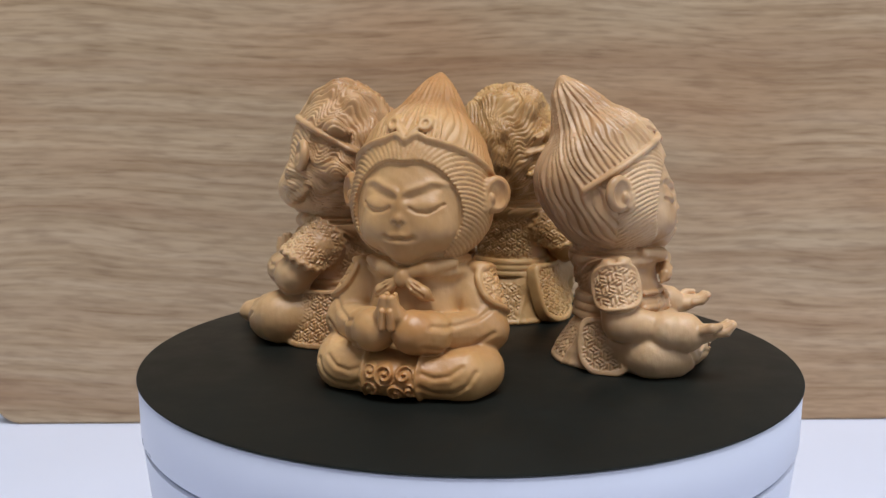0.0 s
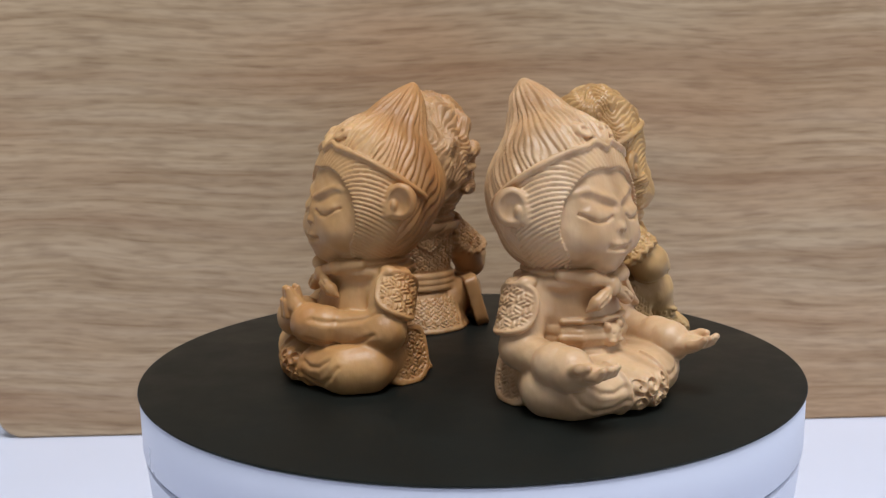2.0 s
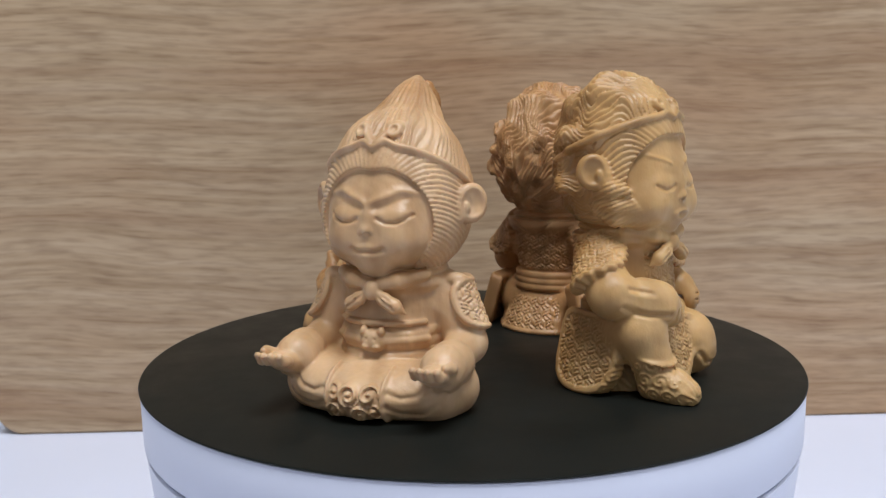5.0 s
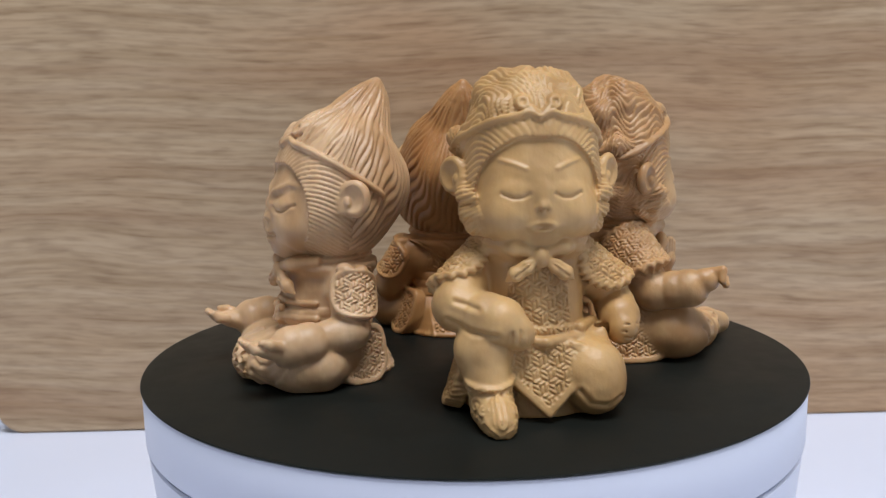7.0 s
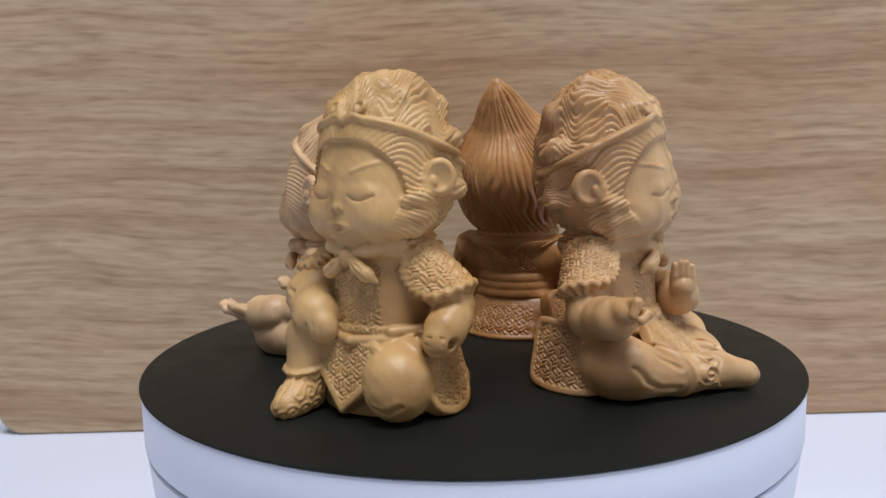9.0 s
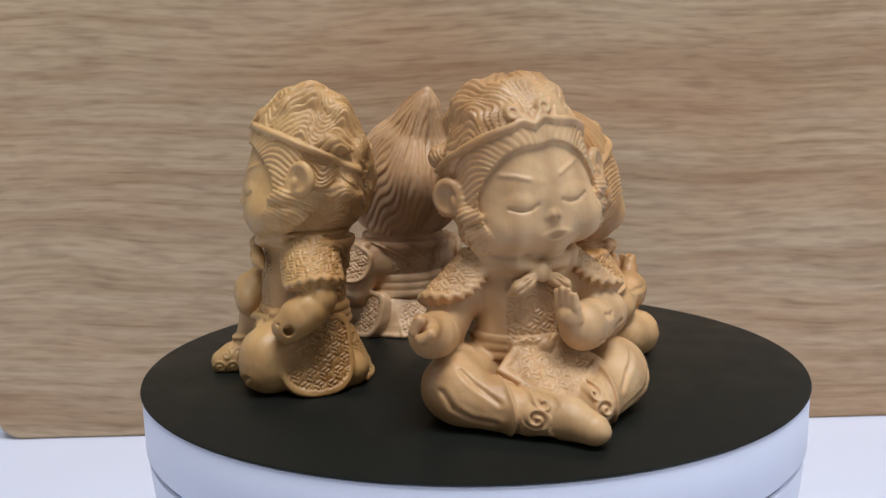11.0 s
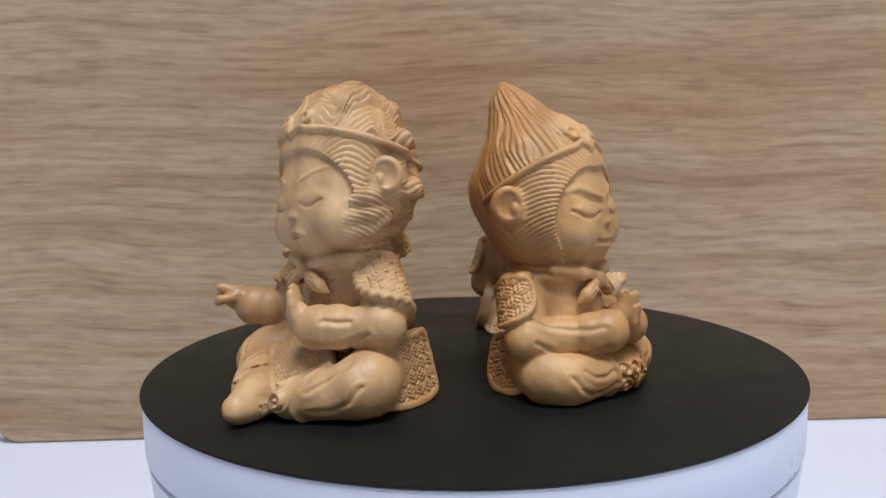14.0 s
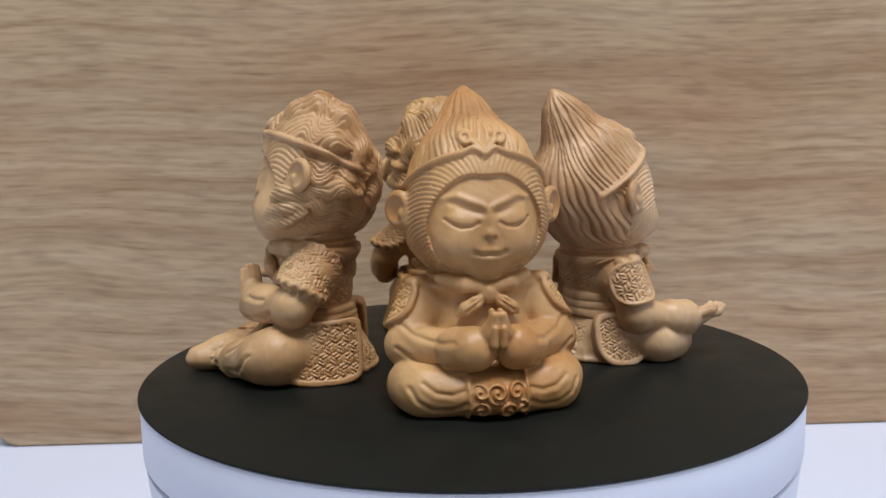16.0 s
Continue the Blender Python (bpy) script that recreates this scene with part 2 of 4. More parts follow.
class Carving:
    """A block of wood as a signed field on a grid, in millimetres; solids are merged, cut and engraved, then skinned once."""

    def __init__(self, lo, hi, h):
        self.lo, self.h = np.array(lo, np.float32), h
        n = [int((b - a) / h) + 1 for a, b in zip(lo, hi)]
        self.F = np.full(n, 6.0, np.float32)
        self.ax = [self.lo[i] + h * np.arange(n[i], dtype=np.float32) for i in range(3)]
        self.at()

    def at(self, o=(0, 0, 0), rot=(0, 0, 0), scale=1.0):
        """Sets the space in which the next shapes are given."""
        self.o = np.array(o, np.float32)
        self.R = np.array(Euler([radians(a) for a in rot]).to_matrix(), np.float32)
        self.s = scale

    def view(self, c, rad):
        w = self.o + self.R @ (np.array(c, np.float32) * self.s)
        rad = rad * self.s + 1.5
        sl = tuple(slice(max(0, int((w[i] - rad - self.lo[i]) / self.h)), max(0, int((w[i] + rad - self.lo[i]) / self.h) + 2)) for i in range(3))
        P = [self.ax[i][sl[i]] - self.o[i] for i in range(3)]
        X, Y, Z = P[0][:, None, None], P[1][None, :, None], P[2][None, None, :]
        R = self.R / self.s
        return sl, [R[0, i] * X + R[1, i] * Y + R[2, i] * Z for i in range(3)]

    def put(self, c, rad, fn, k, cut=False):
        sl, p = self.view(c, rad + k)
        d = fn(*p) * self.s
        a = self.F[sl]
        if cut:
            d = -d
            h = np.maximum(k - np.abs(a - d), 0) / k
            self.F[sl] = np.maximum(a, d) + h * h * k * 0.25
        else:
            h = np.maximum(k - np.abs(a - d), 0) / k
            self.F[sl] = np.minimum(a, d) - h * h * k * 0.25

    def ell(self, c, r, k=0.6, rot=None, cut=False):
        M = np.array(Euler([radians(a) for a in (rot or (0, 0, 0))]).to_matrix(), np.float32)

        def fn(x, y, z):
            x, y, z = x - c[0], y - c[1], z - c[2]
            q = [(M[0, i] * x + M[1, i] * y + M[2, i] * z) for i in range(3)]
            k0 = np.sqrt(sum((q[i] / r[i]) ** 2 for i in range(3)))
            k1 = np.sqrt(sum((q[i] / (r[i] * r[i])) ** 2 for i in range(3)))
            return k0 * (k0 - 1) / np.maximum(k1, 1e-6)
        self.put(c, max(r), fn, k, cut)

    def tube(self, pts, radii, k=0.6, cut=False):
        for i in range(len(pts) - 1):
            a, b = np.array(pts[i], np.float32), np.array(pts[i + 1], np.float32)
            ra, rb = radii[min(i, len(radii) - 1)], radii[min(i + 1, len(radii) - 1)]
            ab = b - a
            L2 = float(ab @ ab) + 1e-9

            def fn(x, y, z):
                x, y, z = x - a[0], y - a[1], z - a[2]
                t = np.clip((x * ab[0] + y * ab[1] + z * ab[2]) / L2, 0, 1)
                return np.sqrt((x - t * ab[0]) ** 2 + (y - t * ab[1]) ** 2 + (z - t * ab[2]) ** 2) - (ra + (rb - ra) * t)
            self.put((a + b) / 2, math.sqrt(L2) / 2 + max(ra, rb), fn, k, cut)

    def slab(self, c, half, rnd=0.5, k=0.5, rot=None, cut=False, relief=None):
        M = np.array(Euler([radians(a) for a in (rot or (0, 0, 0))]).to_matrix(), np.float32)

        def fn(x, y, z):
            x, y, z = x - c[0], y - c[1], z - c[2]
            p = [(M[0, i] * x + M[1, i] * y + M[2, i] * z) for i in range(3)]
            q = [np.abs(p[i]) - (half[i] - rnd) for i in range(3)]
            d = np.sqrt(sum(np.maximum(v, 0) ** 2 for v in q)) + np.minimum(np.maximum(np.maximum(q[0], q[1]), q[2]), 0) - rnd
            return d + relief(*p) if relief else d
        self.put(c, math.sqrt(sum(v * v for v in half)), fn, k, cut)

    def plate(self, c, half, k=0.5, rot=None, relief=None, power=3):
        """A shield-shaped plate, thin along x, drawn down to a blunt point."""
        M = np.array(Euler([radians(a) for a in (rot or (0, 0, 0))]).to_matrix(), np.float32)

        def fn(x, y, z):
            x, y, z = x - c[0], y - c[1], z - c[2]
            p = [(M[0, i] * x + M[1, i] * y + M[2, i] * z) for i in range(3)]
            bend = p[0] + 0.02 * p[1] * p[1] * (1 if c[0] > 0 else -1)
            r = (np.abs(p[1] / half[1]) ** power + np.abs((p[2] - (0.12 / power) * p[1] * p[1] + 0.4) / half[2]) ** power) ** (1 / power)
            q0, q1 = (r - 1) * min(half[1], half[2]) + 0.5, np.abs(bend) - half[0] + 0.5
            d = np.sqrt(np.maximum(q0, 0) ** 2 + np.maximum(q1, 0) ** 2) + np.minimum(np.maximum(q0, q1), 0) - 0.5
            return d + relief(*p) if relief else d
        self.put(c, math.sqrt(sum(v * v for v in half)) + 1, fn, k)

    def engrave(self, c, rad, fn):
        """fn(x, y, z, d): how deep to cut (+) or raise (-) the skin there."""
        sl, p = self.view(c, rad)
        a = self.F[sl]
        near = np.abs(a) < 2.5
        self.F[sl] = a + np.where(near, fn(*p, a), 0) * self.s

    def skin(self, name, mat):
        F, h = self.F, self.h
        # the slight unevenness of hand carving, and a flat underside
        X, Y, Z = self.ax[0][:, None, None], self.ax[1][None, :, None], self.ax[2][None, None, :]
        F = F + 0.032 * np.sin(1.15 * X + 0.6 * Z) * np.sin(1.05 * Z - 0.8 * Y) + 0.02 * np.sin(2.3 * Y + 1.1 * X) * np.sin(2.1 * Z + 0.7 * X)
        F = np.maximum(F, (-self.ax[2])[None, None, :] + 0.0)
        S = F < 0
        cells = np.zeros(tuple(n - 1 for n in F.shape), np.int8)
        for dx in (0, 1):
            for dy in (0, 1):
                for dz in (0, 1):
                    cells += S[dx:dx + cells.shape[0], dy:dy + cells.shape[1], dz:dz + cells.shape[2]]
        act = (cells > 0) & (cells < 8)
        idx = np.full(cells.shape, -1, np.int32)
        I, J, K = np.nonzero(act)
        n = len(I)
        idx[I, J, K] = np.arange(n)
        val = {(a, b, c): F[I + a, J + b, K + c] for a in (0, 1) for b in (0, 1) for c in (0, 1)}
        acc, cnt = np.zeros((n, 3), np.float64), np.zeros(n)
        for ax in range(3):
            for u in (0, 1):
                for v in (0, 1):
                    p = [0, 0, 0]
                    p[(ax + 1) % 3], p[(ax + 2) % 3] = u, v
                    q = list(p)
                    q[ax] = 1
                    va, vb = val[tuple(p)], val[tuple(q)]
                    hit = (va < 0) != (vb < 0)
                    t = np.where(hit, va / np.where(hit, va - vb, 1), 0)
                    pt = np.tile(np.array(p, np.float64), (n, 1))
                    pt[:, ax] = t
                    acc += pt * hit[:, None]
                    cnt += hit
        co = (acc / cnt[:, None] + np.stack([I, J, K], -1)) * h + self.lo
        quads = []
        for ax in range(3):
            a, b = (ax + 1) % 3, (ax + 2) % 3
            lo = [slice(1, s - 1) for s in F.shape]
            l1, l2 = list(lo), list(lo)
            l1[ax], l2[ax] = slice(0, F.shape[ax] - 1), slice(1, F.shape[ax])
            s1, s2 = S[tuple(l1)], S[tuple(l2)]
            E = np.array(np.nonzero(s1 != s2))
            flip = s1[tuple(E)]
            E = E.T
            E[:, a] += 1
            E[:, b] += 1
            ring = []
            for da, db in ((-1, -1), (0, -1), (0, 0), (-1, 0)):
                c = E.copy()
                c[:, a] += da
                c[:, b] += db
                ring.append(idx[c[:, 0], c[:, 1], c[:, 2]])
            Q = np.stack(ring, -1)
            Q[~flip] = Q[~flip][:, ::-1]
            quads.append(Q)
        Q = np.concatenate(quads)
        Q = Q[(Q >= 0).all(1)]
        # one light pass of smoothing along the edges, to lose the grid's steps
        for lam in (0.32, -0.20):
            s, w = np.zeros_like(co), np.zeros(n)
            for i in range(4):
                for j in ((i + 1) % 4, (i + 3) % 4):
                    for d in range(3):
                        s[:, d] += np.bincount(Q[:, i], co[Q[:, j], d], n)
                    w += np.bincount(Q[:, i], minlength=n)
            co = co + lam * (s / np.maximum(w, 1)[:, None] - co)
        me = bpy.data.meshes.new(name)
        me.vertices.add(n)
        me.vertices.foreach_set("co", (co / 1000).astype(np.float32).ravel())
        me.loops.add(Q.size)
        me.loops.foreach_set("vertex_index", Q.astype(np.int32).ravel())
        me.polygons.add(len(Q))
        me.polygons.foreach_set("loop_start", np.arange(0, Q.size, 4, dtype=np.int32))
        me.update(calc_edges=True)
        me.shade_smooth()
        me.materials.append(mat)
        return new(name, me)


def chevrons(u, v, p=1.8):
    """Height 0..1 of mountain-pattern armour: six-sided cells of three lozenges, each of two slanting bars."""
    R = p * 0.92
    a = (0.57735 * u - v / 3) / R
    b = (2 / 3) * v / R
    c = -a - b
    ra, rb, rc = np.round(a), np.round(b), np.round(c)
    da, db, dc = np.abs(ra - a), np.abs(rb - b), np.abs(rc - c)
    ra = np.where((da > db) & (da > dc), -rb - rc, ra)
    rb = np.where((db >= da) & (db > dc), -ra - rc, rb)
    du = u - R * 1.73205 * (ra + rb / 2)
    dv = v - R * 1.5 * rb
    k = np.floor((np.arctan2(dv, du) + math.pi / 6) / (2 * math.pi / 3))
    turn = k * (2 * math.pi / 3) - math.pi / 6
    w = np.clip((-np.sin(turn) * du + np.cos(turn) * dv) / (R * 0.866), 0, 1)
    w2 = np.clip((np.cos(turn + 2.0944 - math.pi / 2) * du + np.sin(turn + 2.0944 - math.pi / 2) * dv) / (R * 0.866), 0, 1)
    bars = np.abs(np.sin(2 * math.pi * w)) ** 0.7
    return bars * (0.35 + 0.65 * smooth(0.0, 0.22, w2) * smooth(1.0, 0.85, w2)) * (0.7 + 0.3 * w2)


def curl(x, z, cx, cz, rad, turn=1.0, pitch=1.25):
    """Height 0..1 of a round cloud spiral."""
    r = np.sqrt((x - cx) ** 2 + (z - cz) ** 2)
    a = np.arctan2(z - cz, (x - cx) * turn)
    return (0.5 + 0.5 * np.cos(2 * math.pi * r / pitch - a)) * (1 - smooth(rad * 0.85, rad, r))


def scrolls(u, v, p):
    """Height 0..1 of small cloud spirals set in staggered rows."""
    row = np.floor(v / p)
    uu = u + 0.5 * p * np.mod(row, 2)
    col = np.floor(uu / p)
    return curl(uu - (col + 0.5) * p, v - (row + 0.5) * p, 0, 0, p * 0.56, 1.0, p * 0.36)


def line_dist(x, z, pts):
    best = np.float32(99)
    for (ax, az), (bx, bz) in zip(pts, pts[1:]):
        dx, dz = bx - ax, bz - az
        t = np.clip(((x - ax) * dx + (z - az) * dz) / (dx * dx + dz * dz), 0, 1)
        best = np.minimum(best, np.sqrt((x - ax - t * dx) ** 2 + (z - az - t * dz) ** 2))
    return best


def head_hair(S, flame):
    """The mass of hair: a swept-up flame, or short locks combed back."""
    if flame:
        S.ell((0, 2.4, -1.2), (14.4, 13.3, 13.0), 1)
        S.ell((0, 1.8, -4.8), (14.2, 12.9, 10.6), 2)
        S.ell((0, 4.0, 5.5), (12.6, 12.0, 11.5), 3)
        S.ell((0, 6.0, 1.2), (13.4, 13.6, 12.0), 2)
        S.tube([(0, 6.5, 9.0), (0, 10.2, 16.0), (0, 12.4, 19.8), (0, 13.6, 22.8)], [9.8, 5.4, 2.4, 0.6], 3.5)
        return
    S.ell((0, 2.4, -0.2), (13.8, 13.2, 13.2), 1)
    S.ell((0, 1.8, -5.0), (14.2, 12.9, 10.6), 2)
    S.ell((0, 5.6, 1.5), (13.2, 12.2, 11.8), 2)
    S.ell((0, 3.2, 7.4), (12.8, 11.8, 10.2), 3)
    rnd = random.Random(11)
    for cx, up in ((-7.4, 14.6), (-3.9, 16.4), (-0.4, 17.0), (3.2, 16.6), (6.8, 15.0)):
        b = rnd.uniform(-1.2, 1.2)
        S.tube([(cx * 0.8 - 1.0, -4.0, 12.0), (cx + b, 0.0, up - 1.2), (cx * 1.1 - b * 0.6, 4.5, up + rnd.uniform(-0.2, 0.6)), (cx * 1.15 + b, 10.0, up - 2.6), (cx * 1.1, 13.0, up - 5.8)], [1.4, 2.2, 2.4, 2.1, 0.9], 2.2)
    # locks laid round the back of the head, curling at their ends
    for row, (e0, n) in enumerate(((38, 7), (8, 8), (-22, 7))):
        for i in range(n):
            az = radians(-95 + 190 * (i + 0.5 * (row % 2) + 0.25) / n)
            sw = rnd.choice((-1, 1)) * rnd.uniform(0.10, 0.22)
            pts = []
            for j in range(6):
                e = radians(e0 - 8.5 * j + rnd.uniform(-2, 2))
                aa = az + sw * math.sin(j * 1.25) + sw * 0.25 * j
                lift = 1.0 + (0.05 if j == 5 else 0.0)
                pts.append((12.7 * lift * math.sin(aa) * math.cos(e), 3.6 + 13.0 * lift * math.cos(aa) * math.cos(e), 0.2 + 14.4 * math.sin(e)))
            S.tube(pts, [1.0, 1.8, 2.1, 1.9, 1.4, 0.7], 1.5)
    for sx in (-1, 1):
        for bx, bz, fall in ((9.6, -11.4, 2.2), (10.8, -8.4, 0.6), (11.5, -5.2, -0.6)):
            S.tube([(sx * bx, -5.6, bz), (sx * (bx + 2.2), -2.6, bz + 0.4), (sx * 13.6, 1.8, bz + fall)], [0.9, 1.7, 1.0], 0.9)
        S.tube([(sx * 12.6, 4.0, 5.5), (sx * 13.6, 8.0, 5.9), (sx * 12.4, 12.0, 4.6)], [1.6, 2.2, 0.9], 1.0)
        S.tube([(sx * 12.4, 5.0, -4.5), (sx * 13.2, 9.5, -4.0), (sx * 11.0, 13.6, -5.6)], [1.8, 2.2, 0.9], 1.0)


def head(S, o, rot=(0, 0, 0), sc=1.0, flame=True):
    S.at(o, rot, sc)
    head_hair(S, flame)
    mid_z, half_x, half_z = (-3.8, 11.1, 10.5) if flame else (-4.4, 11.9, 11.1)

    # the face's field, set a little below the hair
    def field(x, z):
        zz = z - mid_z + np.where(z > 0, 0.7 * np.exp(-(x / 2.6) ** 2), 0)
        return np.sqrt((x / half_x) ** 2 + (zz / half_z) ** 2)

    S.engrave((0, -10, -3), 18, lambda x, y, z, d: 1.0 * smooth(1.025, 0.965, field(x, z)) * (y < -1))

    def band_z(x, y):
        dip = 0.9 if flame else 0.6
        base = 5.6 - 0.68 * y if flame else 6.4 - 0.45 * y
        return base + dip * np.exp(-((np.abs(x) - 2.4) / 1.3) ** 2) - dip * np.exp(-(x / 1.1) ** 2)

    plain = S.F.copy()

    # strands
    def strands(x, y, z, d):
        # strands lie in planes through a line from the face's middle to the crown, or to the nape
        p0, p1 = ((-10.0, -4.0), (13.6, 23.0)) if flame else ((-10.0, -4.0), (14.5, -11.0))
        ln = math.hypot(p1[0] - p0[0], p1[1] - p0[1])
        uy, uz = (p1[0] - p0[0]) / ln, (p1[1] - p0[1]) / ln
        t = (y - p0[0]) * uy + (z - p0[1]) * uz
        w = (z - p0[1]) * uy - (y - p0[0]) * uz
        ang = np.arctan2(x, w)
        away = np.sqrt(x * x + w * w)
        fr = np.abs(np.arctan2(x, z - mid_z)) - 0.030 * (y + 8) - 0.0012 * (y + 8) ** 2
        fringe = (z < band_z(x, y)) & (y < np.where(np.abs(x) > 9, 1.6, 3))
        if flame:
            a2 = ang + 0.045 * np.sin(0.24 * t + 5 * ang) + 0.020 * np.sin(0.55 * t + 13 * ang)
            near, out = smooth(4.5, 6.5, away), smooth(9.0, 11.5, away)
            lock = np.mod(8.5 * a2 / math.pi + 0.03 * t + 0.3 * np.sin(3 * a2), 1)
            rest = 0.62 * (np.abs(np.sin(38 * a2)) ** 0.75 * out + np.abs(np.sin(21 * a2)) ** 0.75 * (near - out * near) + np.abs(np.sin(10.5 * a2)) * (1 - near)) + 0.40 * lock ** 1.3 * (1 - smooth(0.92, 1.0, lock)) + 0.05
            front = np.abs(np.sin(42 * fr)) ** 0.75
        else:
            a2 = ang + (0.085 * np.sin(0.62 * t + 2.6 * np.sin(2.7 * ang) + 2 * ang) + 0.034 * np.sin(1.15 * t + 7 * ang)) * smooth(3, 9, away)
            lock = np.mod(6.5 * a2 / math.pi + 0.035 * t, 1)
            far = smooth(12.5, 15.0, away)
            rest = 0.60 * (np.abs(np.sin(37 * a2)) ** 0.75 * (1 - far) + np.abs(np.sin(53 * a2)) ** 0.75 * far) + 0.56 * (lock ** 1.5) * (1 - smooth(0.93, 1.0, lock)) - 0.05
            front = np.abs(np.sin(38 * (fr + 0.05 * np.sin(0.55 * y + 5 * fr)))) ** 0.75
        brow_part = smooth(2.0, 5.5, z) * smooth(10.5, 7.0, np.abs(x))
        h = np.where(fringe, (0.60 - 0.34 * brow_part) * front + 0.30 + 0.16 * brow_part, rest)
        h = 0.75 + (h - 0.75) * smooth(0.8, 4.0, away)
        face = (field(x, z) < 1.0) & (y < 0)
        return np.where(face, 0, -0.82 * (h - 0.75))
    S.engrave((0, 4, 3), 32, strands)

    # the face
    if flame:
        S.ell((0, -0.8, -3.8), (10.6, 10.4, 10.0), 1.5)
        for s in (-1, 1):
            S.ell((s * 5.0, -6.0, -6.9), (4.5, 4.9, 4.4), 2.4)
        S.ell((0, -8.6, -8.2), (4.2, 2.9, 3.4), 2)
        S.ell((0, -7.2, -11.4), (3.5, 3.2, 2.5), 2)
    else:
        S.ell((0, -0.8, -4.4), (11.3, 10.4, 10.7), 1.5)
        for s in (-1, 1):
            S.ell((s * 6.1, -5.6, -8.6), (5.2, 5.3, 5.0), 2.6)
        S.ell((0, -8.5, -9.8), (4.0, 2.8, 3.0), 2)
        S.ell((0, -6.6, -12.8), (3.4, 3.2, 2.3), 2)
    dz = 0.0 if flame else -1.9
    S.ell((0, -11.1, -4.8 + dz), (1.0, 1.15, 0.85), 0.9)
    S.tube([(0, -10.2, -1.0 + dz), (0, -10.8, -4.2 + dz)], [0.35, 0.5], 1.6)
    for s in (-1, 1):
        S.ell((s * 0.85, -11.0, -5.1 + dz), (0.65, 0.7, 0.55), 0.5)
        S.ell((s * 4.8, -11.15 if flame else -12.0, -0.3 + dz * 0.7), (2.9, 1.0, 1.0), 1.6, cut=True)
        S.ell((s * 4.9, -8.6 if flame else -8.7, -2.4 + dz * 0.75), (2.8, 1.5, 1.5 if flame else 1.7), 1.2)

    def features(x, y, z, d):
        e = np.where(y < -3, 1.0, 0.0)
        ax = np.abs(x)
        out = 0
        if flame:
            brow = line_dist(ax, z, [(0.9, 0.3), (3.2, 1.2), (5.6, 2.2), (8.4, 1.8)])
            out = out - 0.36 * np.exp(-(brow / 0.65) ** 2) + 0.35 * np.exp(-(((line_dist(ax, z, [(1.4, -0.8), (4, 0.0), (6.5, 0.9)])) / 0.8) ** 2))
            lid = line_dist(ax, z, [(2.0, -2.7), (3.4, -3.4), (5.3, -3.5), (6.8, -2.9), (7.9, -2.1)])
            lips = line_dist(ax, z, [(0, -8.6), (0.7, -8.45), (1.6, -8.65), (2.6, -8.3)])
            out = out + 0.5 * np.exp(-(lips / 0.36) ** 2) - 0.5 * np.exp(-(((x / 1.9) ** 2 + ((z + 9.5) / 0.75) ** 2)))
            out = out - 0.38 * np.exp(-((((ax - 0.9) / 1.1) ** 2 + ((z + 7.8) / 0.55) ** 2))) + 0.3 * np.exp(-((((ax - 3.1) / 0.6) ** 2 + ((z + 8.3) / 0.6) ** 2)))
        else:
            brow = line_dist(ax, z, [(3.0, 0.3), (5.2, 1.2), (7.6, 1.9)])
            out = out - 0.34 * np.exp(-(brow / 0.42) ** 2)
            lid = line_dist(ax, z, [(2.5, -4.4), (3.8, -5.05), (5.6, -5.1), (7.5, -4.3)])
            r = np.sqrt((x / 1.5) ** 2 + ((z + 10.6) / 0.6) ** 2)
            out = out + 0.50 * np.exp(-r ** 2 * 2.4) - 0.30 * np.exp(-((r - 1.5) / 0.55) ** 2)
        out = out + (0.55 if flame else 0.45) * np.exp(-(lid / 0.33) ** 2)
        out = out + 0.42 * np.exp(-(((ax - 0.7) / 0.32) ** 2 + ((z + 5.4 - dz) / 0.3) ** 2))
        return out * e
    S.engrave((0, -9, -4), 12, features)

    # the head band, running back over the ears, with its two curls over the brow
    sl, (x, y, z) = S.view((0, 0, 6), 21)
    q = (z - band_z(x, y)) / 0.85
    h = np.sqrt(np.maximum(0, 1 - q * q)) * smooth(9.5 if flame else 14.5, 9.0 if flame else 14.0, y)
    curl_z, curl_x = (13.2, 3.3) if flame else (12.6, 3.1)
    cr = np.sqrt((np.abs(x) - curl_x) ** 2 + (z - curl_z) ** 2)
    h = np.maximum(h, np.sqrt(np.maximum(0, 1 - ((cr - 0.95) / 0.6) ** 2)) * np.where(y < -2, 0.95, 0))
    h = np.maximum(h, np.where((cr < 0.95) & (y < -2), 0.5, 0))
    arm = line_dist(np.abs(x), z, [(0.5, curl_z - 2.3), (1.5, curl_z - 1.3), (2.4, curl_z - 0.4)]) / 0.75
    h = np.maximum(h, np.sqrt(np.maximum(0, 1 - arm * arm)) * np.where(y < -2, 0.9, 0))
    a = S.F[sl]
    S.F[sl] = np.where((h > 0.02) & (np.abs(plain[sl]) < 2.5), np.minimum(a, plain[sl] - (1.0 * h - 0.12) * S.s), a)

    # ears, cupped outwards, with their inner fold
    ey, ez = (1.9, -0.7) if flame else (0.9, -1.2)
